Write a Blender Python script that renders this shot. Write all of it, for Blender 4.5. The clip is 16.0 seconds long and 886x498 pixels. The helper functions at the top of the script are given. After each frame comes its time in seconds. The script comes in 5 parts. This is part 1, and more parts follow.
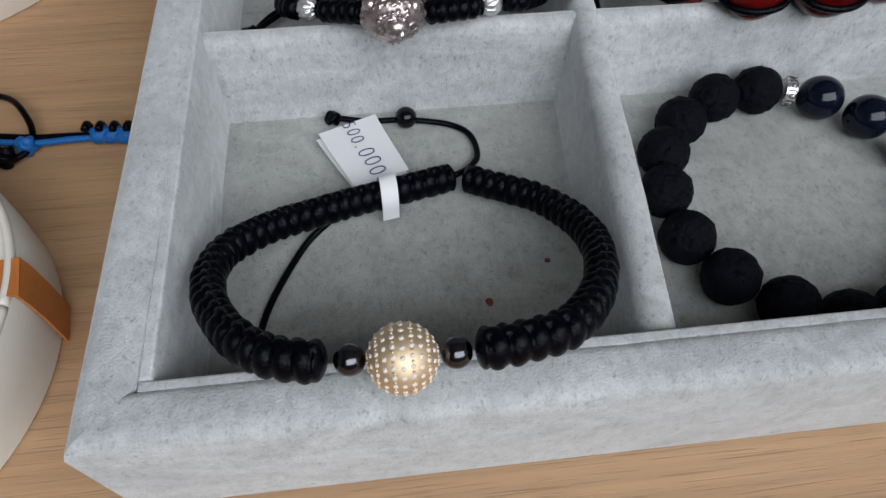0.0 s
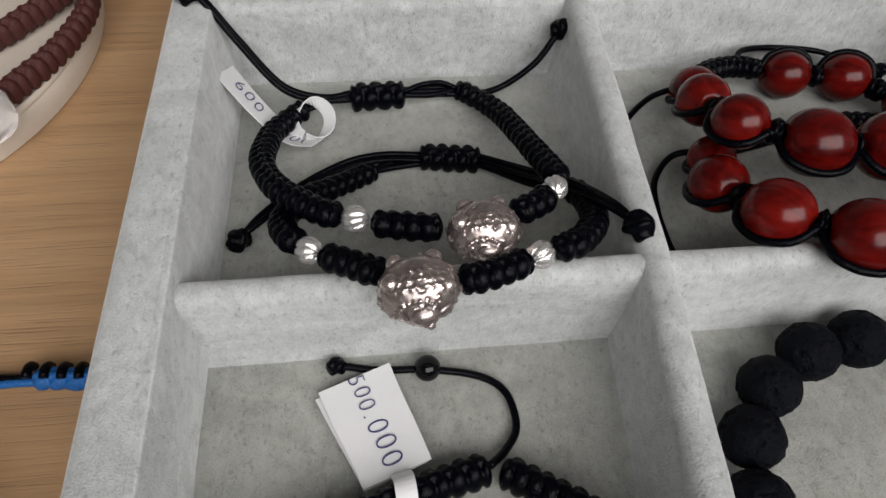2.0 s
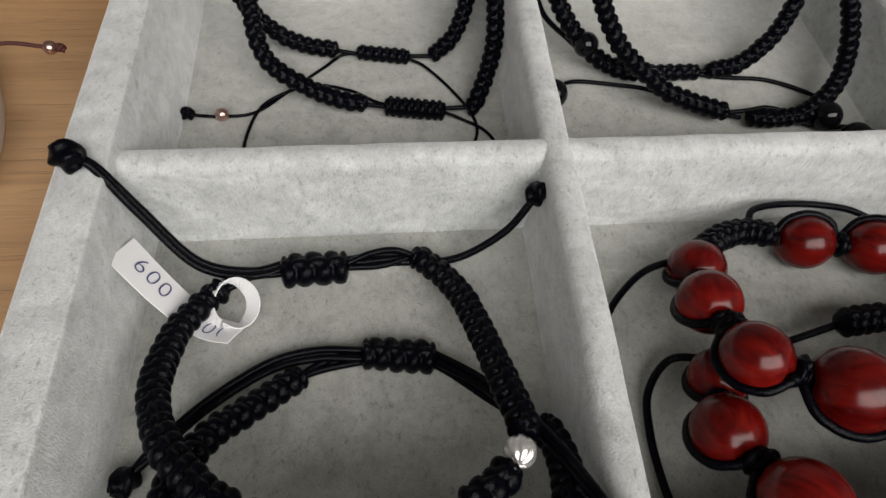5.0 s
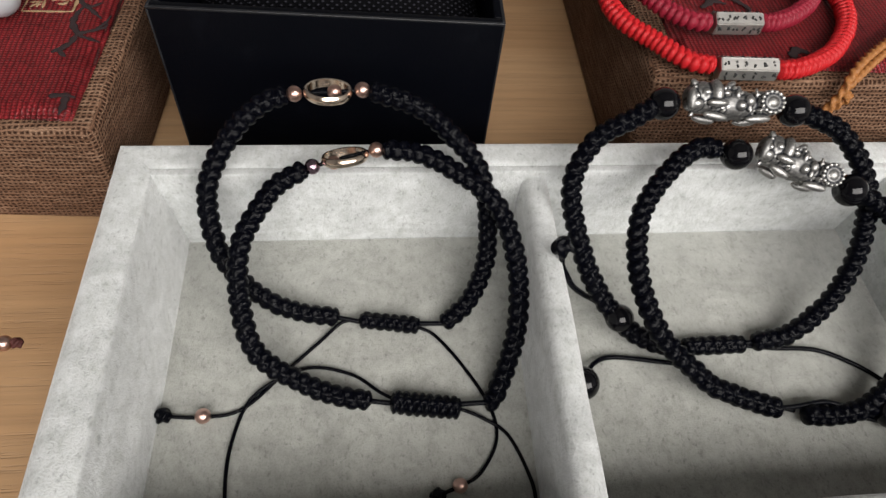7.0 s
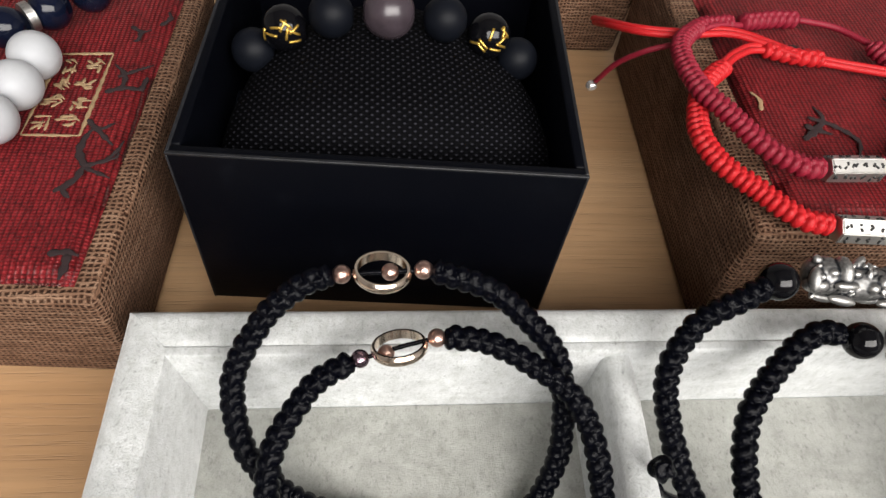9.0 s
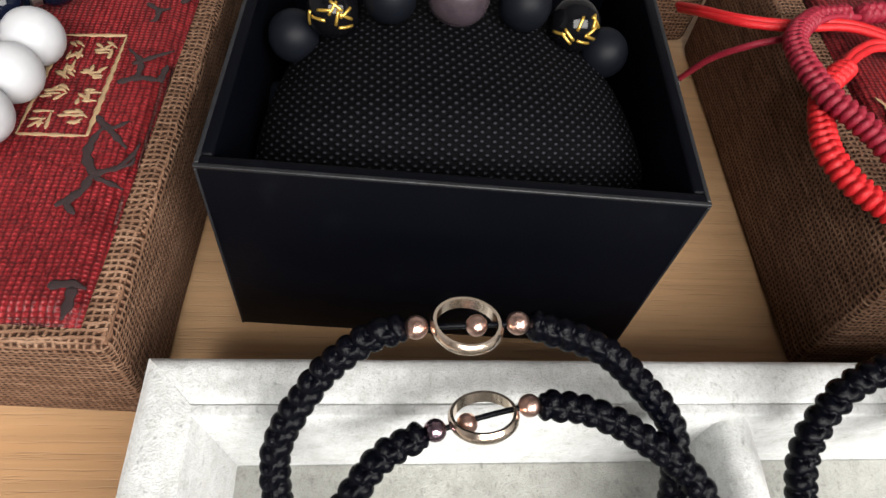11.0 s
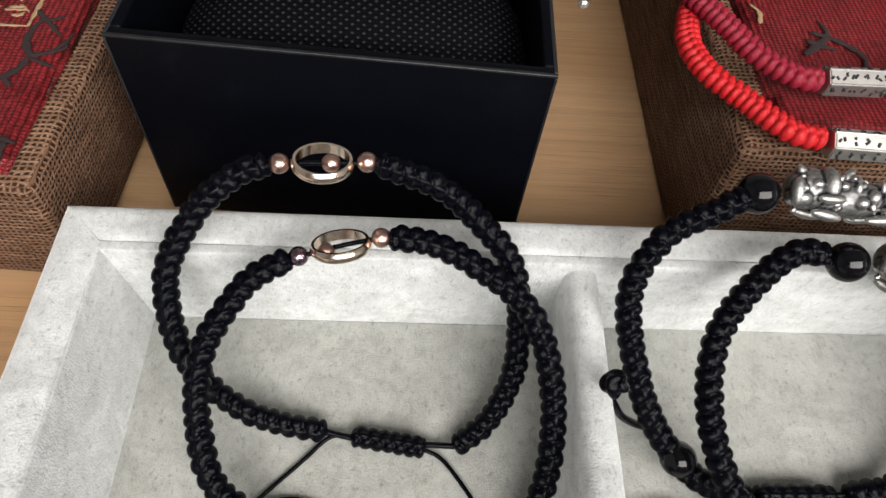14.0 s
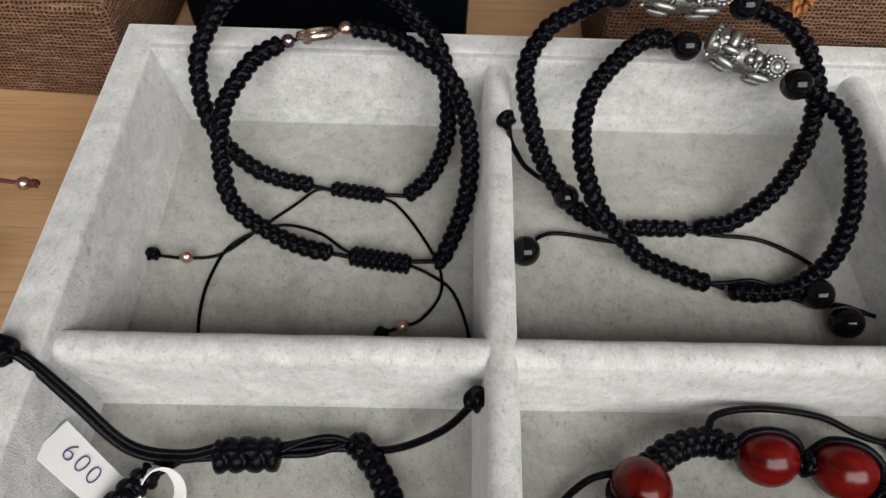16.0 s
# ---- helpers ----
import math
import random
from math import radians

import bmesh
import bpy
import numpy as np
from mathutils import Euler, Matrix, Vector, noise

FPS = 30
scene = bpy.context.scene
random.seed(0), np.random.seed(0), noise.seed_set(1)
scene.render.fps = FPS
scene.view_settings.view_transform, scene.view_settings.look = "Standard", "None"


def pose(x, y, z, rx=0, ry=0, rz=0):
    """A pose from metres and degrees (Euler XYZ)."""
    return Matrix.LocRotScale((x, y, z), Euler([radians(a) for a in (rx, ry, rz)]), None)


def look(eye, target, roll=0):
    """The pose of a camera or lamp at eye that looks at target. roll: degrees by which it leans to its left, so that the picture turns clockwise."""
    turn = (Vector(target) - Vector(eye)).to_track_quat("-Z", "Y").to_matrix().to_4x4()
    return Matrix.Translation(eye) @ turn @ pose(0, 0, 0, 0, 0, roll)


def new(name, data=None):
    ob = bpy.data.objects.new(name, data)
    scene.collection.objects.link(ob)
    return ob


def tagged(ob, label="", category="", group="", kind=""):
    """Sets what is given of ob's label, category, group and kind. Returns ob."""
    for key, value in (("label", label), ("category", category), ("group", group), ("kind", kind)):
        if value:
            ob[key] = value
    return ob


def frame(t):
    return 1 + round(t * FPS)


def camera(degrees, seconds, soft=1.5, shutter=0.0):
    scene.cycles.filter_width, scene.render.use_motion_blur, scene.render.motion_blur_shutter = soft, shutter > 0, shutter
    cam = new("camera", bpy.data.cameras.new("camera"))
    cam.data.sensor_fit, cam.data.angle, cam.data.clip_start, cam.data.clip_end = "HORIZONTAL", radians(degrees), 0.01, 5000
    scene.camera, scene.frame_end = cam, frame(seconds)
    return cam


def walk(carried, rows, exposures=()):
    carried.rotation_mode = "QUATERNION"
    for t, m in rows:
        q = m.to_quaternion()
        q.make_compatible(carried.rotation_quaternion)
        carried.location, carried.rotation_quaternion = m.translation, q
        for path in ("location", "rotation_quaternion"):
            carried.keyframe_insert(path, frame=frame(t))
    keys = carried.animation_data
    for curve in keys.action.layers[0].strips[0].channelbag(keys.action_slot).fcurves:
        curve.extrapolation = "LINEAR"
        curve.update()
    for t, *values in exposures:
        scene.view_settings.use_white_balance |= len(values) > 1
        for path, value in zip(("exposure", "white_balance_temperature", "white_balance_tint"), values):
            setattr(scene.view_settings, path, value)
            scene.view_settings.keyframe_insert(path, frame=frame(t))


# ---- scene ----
cam = camera(67.8, 16.0)
# the start of the path over the table, the length of the walk and the first turn of the camera
BASE = pose(0.0367, -0.1177, 0.1223, -56.76, -0.97, -6.61)
METRES = 0.4
ROWS = [
    (0.0, 0.0, 0.0, 0.0, 0.0, 0.0, -0.0),
    (0.5, -0.007, 0.0064, 0.0121, 0.18, -0.07, -0.03),
    (1.0, -0.019, 0.03, 0.053, -0.02, 0.41, -0.56),
    (1.5, -0.0306, 0.0519, 0.0881, -0.06, 0.5, -1.25),
    (2.0, -0.0183, 0.0754, 0.1297, -0.45, 1.13, -1.34),
    (2.5, -0.0071, 0.0955, 0.1466, -1.03, 0.97, -1.19),
    (3.0, -0.0064, 0.1084, 0.1594, -1.22, 0.71, -1.24),
    (5.5, 0.0044, 0.1546, 0.2735, -1.31, 1.68, -2.61),
    (6.0, 0.0052, 0.1655, 0.3211, -1.69, 2.7, -2.59),
    (6.5, -0.0048, 0.1783, 0.3748, -1.68, 2.84, -2.82),
    (7.0, -0.0196, 0.193, 0.4032, -1.87, 2.95, -3.4),
    (7.5, -0.0313, 0.2052, 0.4307, -1.91, 3.0, -3.64),
    (8.0, -0.0369, 0.224, 0.4598, -2.03, 3.23, -3.91),
    (8.5, -0.0476, 0.2356, 0.4813, -1.64, 3.43, -4.43),
    (11.0, -0.0932, 0.3103, 0.5223, -1.56, 1.49, -6.21),
    (11.5, -0.1062, 0.3102, 0.5146, -1.2, 1.14, -6.54),
    (12.0, -0.1004, 0.3158, 0.5051, -1.41, 0.74, -6.47),
    (12.5, -0.0989, 0.3158, 0.497, -1.32, 0.37, -6.59),
    (13.0, -0.0798, 0.3188, 0.5034, -1.58, 0.43, -6.31),
    (13.5, -0.051, 0.3042, 0.4979, -1.15, 0.42, -6.33),
    (14.0, -0.0204, 0.2719, 0.4701, 0.29, 0.55, -6.93),
    (14.5, -0.0043, 0.224, 0.4344, 2.13, 0.87, -8.14),
    (15.0, 0.0173, 0.2007, 0.399, 2.75, 0.12, -7.78),
    (15.5, 0.0249, 0.1751, 0.3604, 3.08, -0.27, -7.1),
    (16.0, 0.0456, 0.1549, 0.3476, 2.92, -0.16, -6.34),
]
walk(cam, [(t, BASE @ pose(METRES * x, METRES * y, METRES * z, 90 + pitch, roll, yaw)) for t, x, y, z, yaw, pitch, roll in ROWS],
     ((0.0, -1.33, 5950, 9), (0.5, -1.33, 6000, 9), (1.0, -1.29, 6350, 10), (2.0, -1.19, 6600, 10), (2.5, -1.03, 6700, 10), (3.0, -0.96, 6750, 10), (5.5, -0.87, 6750, 10), (7.0, -0.48, 6750, 10), (7.5, -0.48, 6750, 10), (8.5, -0.25, 6750, 10), (11.0, 0.24, 6750, 10), (13.0, 0.19, 6750, 10), (14.5, -0.27, 6750, 10), (15.0, -0.35, 6750, 10), (15.5, -0.6, 6750, 10), (16.0, -0.72, 6750, 10)))


# ---- light ----
world = bpy.data.worlds.new("world")
scene.world = world
world.use_nodes = True
wn = world.node_tree.nodes
sky = wn.new("ShaderNodeTexSky")
sky.sky_type, sky.sun_disc = "NISHITA", False
sky.sun_elevation, sky.sun_rotation = radians(35), radians(160)
wn["Background"].inputs["Strength"].default_value = 0.1
world.node_tree.links.new(sky.outputs[0], wn["Background"].inputs["Color"])
lamp = bpy.data.lights.new("window_light", "AREA")
lamp.shape, lamp.size, lamp.size_y, lamp.energy, lamp.color = "RECTANGLE", 2.3, 1.15, 96, (1.0, 0.985, 0.972)
window_light = new("window_light", lamp)
window_light.matrix_world = look((0.62, -1.14, 1.25), (0.5, 0.1, 0.1))

MM = 0.001


# ---- materials ----
class Mat:
    """A small builder of node materials; lengths are given in millimetres."""

    def __init__(self, name, rough=0.6, metal=0.0, coords="Object"):
        self.m = bpy.data.materials.new(name)
        self.m.use_nodes = True
        self.t = self.m.node_tree
        self.b = self.t.nodes["Principled BSDF"]
        self.put(rough, "Roughness")
        self.put(metal, "Metallic")
        self.tc = self.t.nodes.new("ShaderNodeTexCoord").outputs[coords]
        self.k = 1000.0 if coords == "Object" else 1.0

    def put(self, v, socket):
        s = self.b.inputs[socket]
        if isinstance(v, (int, float, tuple)):
            s.default_value = (*v, 1.0) if isinstance(v, tuple) and len(v) == 3 else v
        else:
            self.t.links.new(v, s)
        return self

    def at(self, stretch=(1, 1, 1), turn=(0, 0, 0)):
        n = self.t.nodes.new("ShaderNodeMapping")
        n.inputs["Scale"].default_value = [self.k * a for a in stretch]
        n.inputs["Rotation"].default_value = [radians(a) for a in turn]
        self.t.links.new(self.tc, n.inputs["Vector"])
        return n.outputs[0]

    def noise(self, per_mm, detail=3.0, stretch=(1, 1, 1), rough=0.55, bent=0.0):
        n = self.t.nodes.new("ShaderNodeTexNoise")
        self.t.links.new(self.at(stretch), n.inputs["Vector"])
        n.inputs["Scale"].default_value, n.inputs["Detail"].default_value = per_mm, detail
        n.inputs["Roughness"].default_value, n.inputs["Distortion"].default_value = rough, bent
        return n.outputs["Fac"]

    def cells(self, per_mm, stretch=(1, 1, 1), feature="F1", loose=1.0, turn=0.0):
        n = self.t.nodes.new("ShaderNodeTexVoronoi")
        n.feature = feature
        n.inputs["Randomness"].default_value = loose
        self.t.links.new(self.at(stretch, (0, 0, turn)), n.inputs["Vector"])
        n.inputs["Scale"].default_value = per_mm
        return n.outputs["Distance"]

    def wave(self, per_mm, axis="X", bent=0.0, turn=(0, 0, 0), stretch=(1, 1, 1)):
        n = self.t.nodes.new("ShaderNodeTexWave")
        n.wave_type, n.bands_direction = "BANDS", axis
        self.t.links.new(self.at(stretch, turn), n.inputs["Vector"])
        n.inputs["Scale"].default_value = per_mm * 0.314
        n.inputs["Distortion"].default_value, n.inputs["Detail Scale"].default_value = bent, 1.5
        return n.outputs["Fac"]

    def ramp(self, fac, *stops):
        n = self.t.nodes.new("ShaderNodeValToRGB")
        e = n.color_ramp.elements
        for i, (p, c) in enumerate(stops):
            el = e[i] if i < 2 else e.new(p)
            el.position, el.color = p, (*c, 1.0) if isinstance(c, tuple) else (c, c, c, 1.0)
        self.t.links.new(fac, n.inputs[0])
        return n.outputs[0]

    def mix(self, kind, a, b, fac=1.0):
        n = self.t.nodes.new("ShaderNodeMixRGB")
        n.blend_type = kind
        for i, v in enumerate((fac, a, b)):
            s = n.inputs[i]
            if isinstance(v, (int, float)):
                s.default_value = v if i == 0 else (v, v, v, 1.0)
            elif isinstance(v, tuple):
                s.default_value = (*v, 1.0)
            else:
                self.t.links.new(v, s)
        return n.outputs[0]

    def raised(self):
        """High on ridges and low in hollows of the mesh."""
        return self.t.nodes.new("ShaderNodeNewGeometry").outputs["Pointiness"]

    def own(self):
        """A chance value for each object."""
        return self.t.nodes.new("ShaderNodeObjectInfo").outputs["Random"]

    def bump(self, height, depth_mm, strength=1.0):
        n = self.t.nodes.new("ShaderNodeBump")
        n.inputs["Distance"].default_value, n.inputs["Strength"].default_value = depth_mm * MM, strength
        self.t.links.new(height, n.inputs["Height"])
        self.t.links.new(n.outputs[0], self.b.inputs["Normal"])
        return self

    def sheen(self, w, rough=0.4, tint=(1, 1, 1)):
        return self.put(w, "Sheen Weight").put(rough, "Sheen Roughness").put(tint, "Sheen Tint")


def velvet_mat(name, tint):
    m = Mat(name, 0.95)
    fine = m.noise(2.6, 3, (1, 1, 0.6), 0.6)
    nap = m.noise(0.42, 5, (1.0, 0.7, 0.7), 0.68, 0.35)
    fleck = m.noise(0.75, 2, (1.6, 1.0, 0.9), 0.55, 0.3)
    brushed = m.noise(0.07, 4, (0.7, 1.0, 1.5), 0.62, 1.4)
    tone = m.ramp(nap, (0.30, (0.56, 0.57, 0.55)), (0.46, (0.67, 0.68, 0.67)), (0.70, (0.78, 0.785, 0.785)))
    tone = m.mix("MULTIPLY", tone, m.ramp(brushed, (0.34, 0.78), (0.64, 1.0)))
    tone = m.mix("MULTIPLY", tone, m.ramp(fleck, (0.58, 1.0), (0.78, 0.64)))
    tone = m.mix("MULTIPLY", tone, m.ramp(fine, (0.30, 0.82), (0.52, 1.0)))
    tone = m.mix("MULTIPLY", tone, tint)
    m.put(tone, "Base Color").put(0.1, "Specular IOR Level").sheen(0.7, 0.45)
    return m.bump(m.mix("ADD", m.ramp(fine, (0.2, 0.0), (0.8, 0.7)), m.ramp(nap, (0.3, 0.0), (0.7, 0.5))), 0.3, 0.6).m


def table_mat():
    m = Mat("oak_veneer", 0.5)
    grain = m.noise(0.42, 5, (0.02, 1, 1), 0.65, 0.2)
    pores = m.noise(2.2, 3, (0.02, 1, 1), 0.6)
    broad = m.noise(0.035, 3, (0.15, 1, 1), 0.5, 1.2)
    tone = m.ramp(broad, (0.3, (0.41, 0.24, 0.12)), (0.7, (0.50, 0.315, 0.17)))
    tone = m.mix("MULTIPLY", tone, m.ramp(grain, (0.30, 0.82), (0.6, 1.0)))
    tone = m.mix("MULTIPLY", tone, m.ramp(pores, (0.30, 0.74), (0.44, 1.0)))
    m.put(tone, "Base Color").put(m.ramp(grain, (0.3, 0.6), (0.7, 0.42)), "Roughness")
    return m.bump(m.ramp(pores, (0.33, 0.0), (0.45, 1.0)), 0.12, 0.7).m


def cord_mat(name, colour, rough=0.28, light=(0.012, 0.012, 0.016), shine=0.3, relief=0.2):
    m = Mat(name, rough)
    strand = m.noise(2.4, 4, (1, 1, 1), 0.65, 0.8)
    m.put(m.mix("MIX", colour, light, m.ramp(strand, (0.5, 0.0), (0.85, 0.8))), "Base Color")
    m.put(m.ramp(strand, (0.3, rough - 0.06), (0.7, rough + 0.14)), "Roughness").put(shine, "Specular IOR Level")
    return m.bump(strand, relief, 0.7).m


def metal_mat(name, colour, rough, patina=None, per_mm=0.8, depth=0.2, full=1.0, low=0.455):
    m = Mat(name, rough, 1.0)
    n = m.noise(per_mm, 4, rough=0.65)
    if patina:
        worn = m.mix("MULTIPLY", m.ramp(m.raised(), (low, 0.0), (low + 0.065, 1.0)), m.ramp(n, (0.28, 0.45), (0.5, 1.0)))
        m.put(m.mix("MIX", patina, colour, worn), "Base Color")
        m.put(m.ramp(worn, (0.1, min(rough + 0.25, 1.0)), (0.8, rough)), "Roughness")
    else:
        m.put(m.mix("MULTIPLY", colour, m.ramp(n, (0.3, 0.8), (0.7, 1.0))), "Base Color")
    m.put(full, "Metallic")
    return m.bump(n, depth, 0.5).m


def burlap_mat():
    m = Mat("burlap", 0.85, coords="UV")
    warp = m.wave(0.8, "X", 3.4, (0, 0, 2))
    weft = m.wave(0.84, "Y", 3.8, (0, 0, -2))
    slub = m.noise(0.30, 4, (0.3, 2.4, 1), 0.65)
    broad = m.noise(0.05, 3, rough=0.6)
    fibre = m.noise(1.6, 3, (0.5, 2.0, 1), 0.6)
    tone = m.ramp(slub, (0.3, (0.12, 0.057, 0.032)), (0.5, (0.23, 0.125, 0.077)), (0.75, (0.38, 0.235, 0.155)))
    tone = m.mix("MULTIPLY", tone, m.ramp(broad, (0.3, 0.72), (0.7, 1.0)))
    tone = m.mix("MULTIPLY", tone, m.ramp(fibre, (0.3, 0.6), (0.6, 1.0)))
    weave = m.mix("LIGHTEN", m.ramp(warp, (0.1, 0.0), (0.9, 0.82)), m.ramp(weft, (0.1, 0.0), (0.8, 1.0)))
    m.put(m.mix("MULTIPLY", tone, m.ramp(weave, (0.12, (0.22, 0.15, 0.11)), (0.6, (1.0, 1.0, 1.0)))), "Base Color").put(0.2, "Specular IOR Level")
    return m.bump(weave, 0.7, 1.0).m


def brocade_mat():
    m = Mat("red_brocade", 0.45, coords="UV")
    rib = m.wave(0.85, "X", 0.9)
    pick = m.wave(1.15, "Y", 1.4)
    crack = m.cells(0.34, (1.0, 0.55, 1), "DISTANCE_TO_EDGE")
    patch = m.noise(0.06, 4, rough=0.6, bent=1.0)
    thread = m.noise(1.1, 3, (1, 0.4, 1), 0.6)
    tone = m.ramp(patch, (0.3, (0.31, 0.014, 0.021)), (0.7, (0.54, 0.038, 0.047)))
    tone = m.mix("MULTIPLY", tone, m.ramp(rib, (0.05, 0.45), (0.5, 1.0)))
    tone = m.mix("MULTIPLY", tone, m.ramp(pick, (0.05, 0.62), (0.5, 1.0)))
    tone = m.mix("MULTIPLY", tone, m.ramp(thread, (0.32, 0.6), (0.6, 1.0)))
    tone = m.mix("MULTIPLY", tone, m.ramp(crack, (0.0, 0.55), (0.06, 1.0)))
    m.put(tone, "Base Color").sheen(0.2, 0.3, (1.0, 0.6, 0.55))
    return m.bump(m.mix("MULTIPLY", rib, pick, 0.7), 0.3, 0.8).m


def leatherette_mat():
    m = Mat("black_leatherette", 0.42)
    n, wear = m.noise(1.8, 4), m.noise(0.09, 5, rough=0.7)
    m.put(m.ramp(wear, (0.60, (0.0013, 0.0016, 0.0030)), (0.95, (0.005, 0.006, 0.009))), "Base Color").put(0.065, "Specular IOR Level")
    m.put(m.ramp(wear, (0.3, 0.40), (0.7, 0.50)), "Roughness")
    return m.bump(n, 0.12, 0.5).m


def cushion_mat():
    m = Mat("dotted_black_fabric", 0.8, coords="UV")
    dots = m.mix("MULTIPLY", m.wave(0.62, "X", turn=(0, 0, 45)), m.wave(0.62, "Y", turn=(0, 0, 45)))
    lint = m.noise(0.5, 5, rough=0.8)
    tone = m.ramp(dots, (0.45, (0.0012, 0.0012, 0.0018)), (0.9, (0.024, 0.024, 0.030)))
    m.put(m.mix("ADD", tone, m.ramp(lint, (0.70, 0.0), (0.8, 0.03))), "Base Color").put(0.05, "Specular IOR Level")
    return m.bump(dots, 0.4, 0.8).m


def bead_wood_mat():
    m = Mat("lacquered_red_wood", 0.25)
    g = m.noise(0.35, 4, (1, 1, 0.25), 0.6, 0.6)
    tone = m.ramp(g, (0.25, (0.036, 0.0010, 0.0014)), (0.75, (0.22, 0.008, 0.005)))
    m.put(m.mix("MULTIPLY", tone, m.ramp(m.own(), (0.0, 0.55), (1.0, 1.0))), "Base Color")
    return m.put(0.3, "Coat Weight").put(0.17, "Coat Roughness").put(0.12, "Specular IOR Level").bump(g, 0.08, 0.3).m


def lava_mat():
    m = Mat("black_lava_stone", 0.6)
    n = m.noise(1.1, 5, rough=0.7)
    m.put(m.ramp(n, (0.3, (0.001, 0.0012, 0.002)), (0.75, (0.005, 0.006, 0.011))), "Base Color").put(0.09, "Specular IOR Level")
    return m.bump(m.mix("ADD", n, m.ramp(m.cells(0.9), (0.12, 0.0), (0.3, 0.5))), 0.5, 0.9).m


def plain_mat(name, colour, rough=0.6, per_mm=0.12, spread=0.12, depth=0.05, metal=0.0):
    m = Mat(name, rough, metal)
    n = m.noise(per_mm, 5, rough=0.6)
    f = m.noise(per_mm * 14, 3)
    m.put(m.mix("MULTIPLY", colour, m.ramp(m.mix("ADD", n, f, 0.3), (0.35, 1.0 - spread), (0.8, 1.0))), "Base Color")
    return m.bump(f, depth, 0.5).m


# the second velvet is the first one darkened: shade of the compartment floors as colour
VELVET, SHADED, OAK, BURLAP, BROCADE = velvet_mat("pale_grey_velvet", (0.83, 0.845, 0.85)), velvet_mat("shade_toned_velvet", (0.585, 0.585, 0.55)), table_mat(), burlap_mat(), brocade_mat()
LEATHER, PAD, REDWOOD, LAVA = leatherette_mat(), cushion_mat(), bead_wood_mat(), lava_mat()
BLACK = cord_mat("black_waxed_cord", (0.0008, 0.0010, 0.0024), 0.17, (0.0026, 0.0032, 0.0075), 0.095, 0.15)
RED = cord_mat("bright_red_cord", (0.44, 0.009, 0.013), 0.42, (0.66, 0.04, 0.04))
MAROON = cord_mat("crimson_cord", (0.21, 0.008, 0.022), 0.45, (0.42, 0.04, 0.07))
BROWN = cord_mat("dark_brown_cord", (0.06, 0.016, 0.014), 0.55, (0.13, 0.045, 0.04))
BLUE = cord_mat("blue_cord", (0.012, 0.10, 0.34), 0.4, (0.06, 0.32, 0.62))
AMBER = cord_mat("golden_brown_cord", (0.30, 0.12, 0.035), 0.45, (0.55, 0.28, 0.10))
SILVER = metal_mat("antique_silver", (0.60, 0.59, 0.57), 0.40, (0.035, 0.037, 0.042), 0.8, 0.25, 1.0, 0.478)
ROSY = metal_mat("rosy_silver", (0.70, 0.60, 0.57), 0.27, (0.09, 0.07, 0.075), 0.28, 0.08, 0.9)
BRIGHT = plain_mat("bright_silver", (0.90, 0.88, 0.86), 0.26, 0.5, 0.1, 0.1, 0.8)
GOLD = metal_mat("pale_gold", (0.92, 0.74, 0.50), 0.6, None, 0.6, 0.06)
RING = metal_mat("champagne_gold", (0.84, 0.70, 0.57), 0.22, None, 0.5, 0.08)
COPPER = metal_mat("rose_gold", (0.70, 0.46, 0.39), 0.28, None, 0.5, 0.05)
PURPLE = metal_mat("iridescent_rose", (0.34, 0.24, 0.30), 0.18, None, 0.5, 0.05)
STEEL = metal_mat("hematite", (0.10, 0.10, 0.11), 0.16, None, 0.4, 0.03)
ONYX = plain_mat("polished_onyx", (0.003, 0.003, 0.004), 0.07, 0.3, 0.2, 0.01)
MATTE = plain_mat("matte_black_stone", (0.004, 0.005, 0.008), 0.5, 0.3, 0.25, 0.02)
NAVY = plain_mat("blue_black_stone", (0.004, 0.006, 0.016), 0.09, 0.3, 0.3, 0.02)
PAPER = plain_mat("tag_paper", (0.80, 0.80, 0.81), 0.55, 0.1, 0.06, 0.02)
INK = plain_mat("pen_ink", (0.05, 0.05, 0.16), 0.6)
CREAM = plain_mat("cream_board", (0.74, 0.70, 0.62), 0.5, 0.05, 0.1, 0.03)
LIDBOARD = plain_mat("beige_board", (0.63, 0.55, 0.47), 0.5, 0.05, 0.14, 0.03)
TAN = plain_mat("orange_leather", (0.50, 0.17, 0.035), 0.5, 0.08, 0.25, 0.1)
FROST = plain_mat("frosted_quartz", (0.42, 0.43, 0.45), 0.45, 0.1, 0.08, 0.02)
BAR = metal_mat("engraved_silver", (0.62, 0.605, 0.58), 0.4, (0.34, 0.335, 0.33), 0.3, 0.12)
MAUVE = plain_mat("mauve_stone", (0.05, 0.038, 0.046), 0.25, 0.25, 0.4, 0.03)
THREAD = plain_mat("gold_thread", (0.33, 0.22, 0.12), 0.5, 0.4, 0.4, 0.1)
DARKTHREAD = plain_mat("dark_thread", (0.020, 0.008, 0.009), 0.9, 0.4, 0.4, 0.1)
GILT = plain_mat("gilt_inlay", (0.75, 0.48, 0.10), 0.3, 0.4, 0.2, 0.02, 0.8)
PLASTER = plain_mat("wall_paint", (0.33, 0.33, 0.335), 0.85, 0.004, 0.08)
WHITEWOOD = plain_mat("white_frame_paint", (0.78, 0.78, 0.76), 0.5, 0.01, 0.08)
FLOORING = plain_mat("floor_boards", (0.30, 0.21, 0.14), 0.5, 0.01, 0.3)
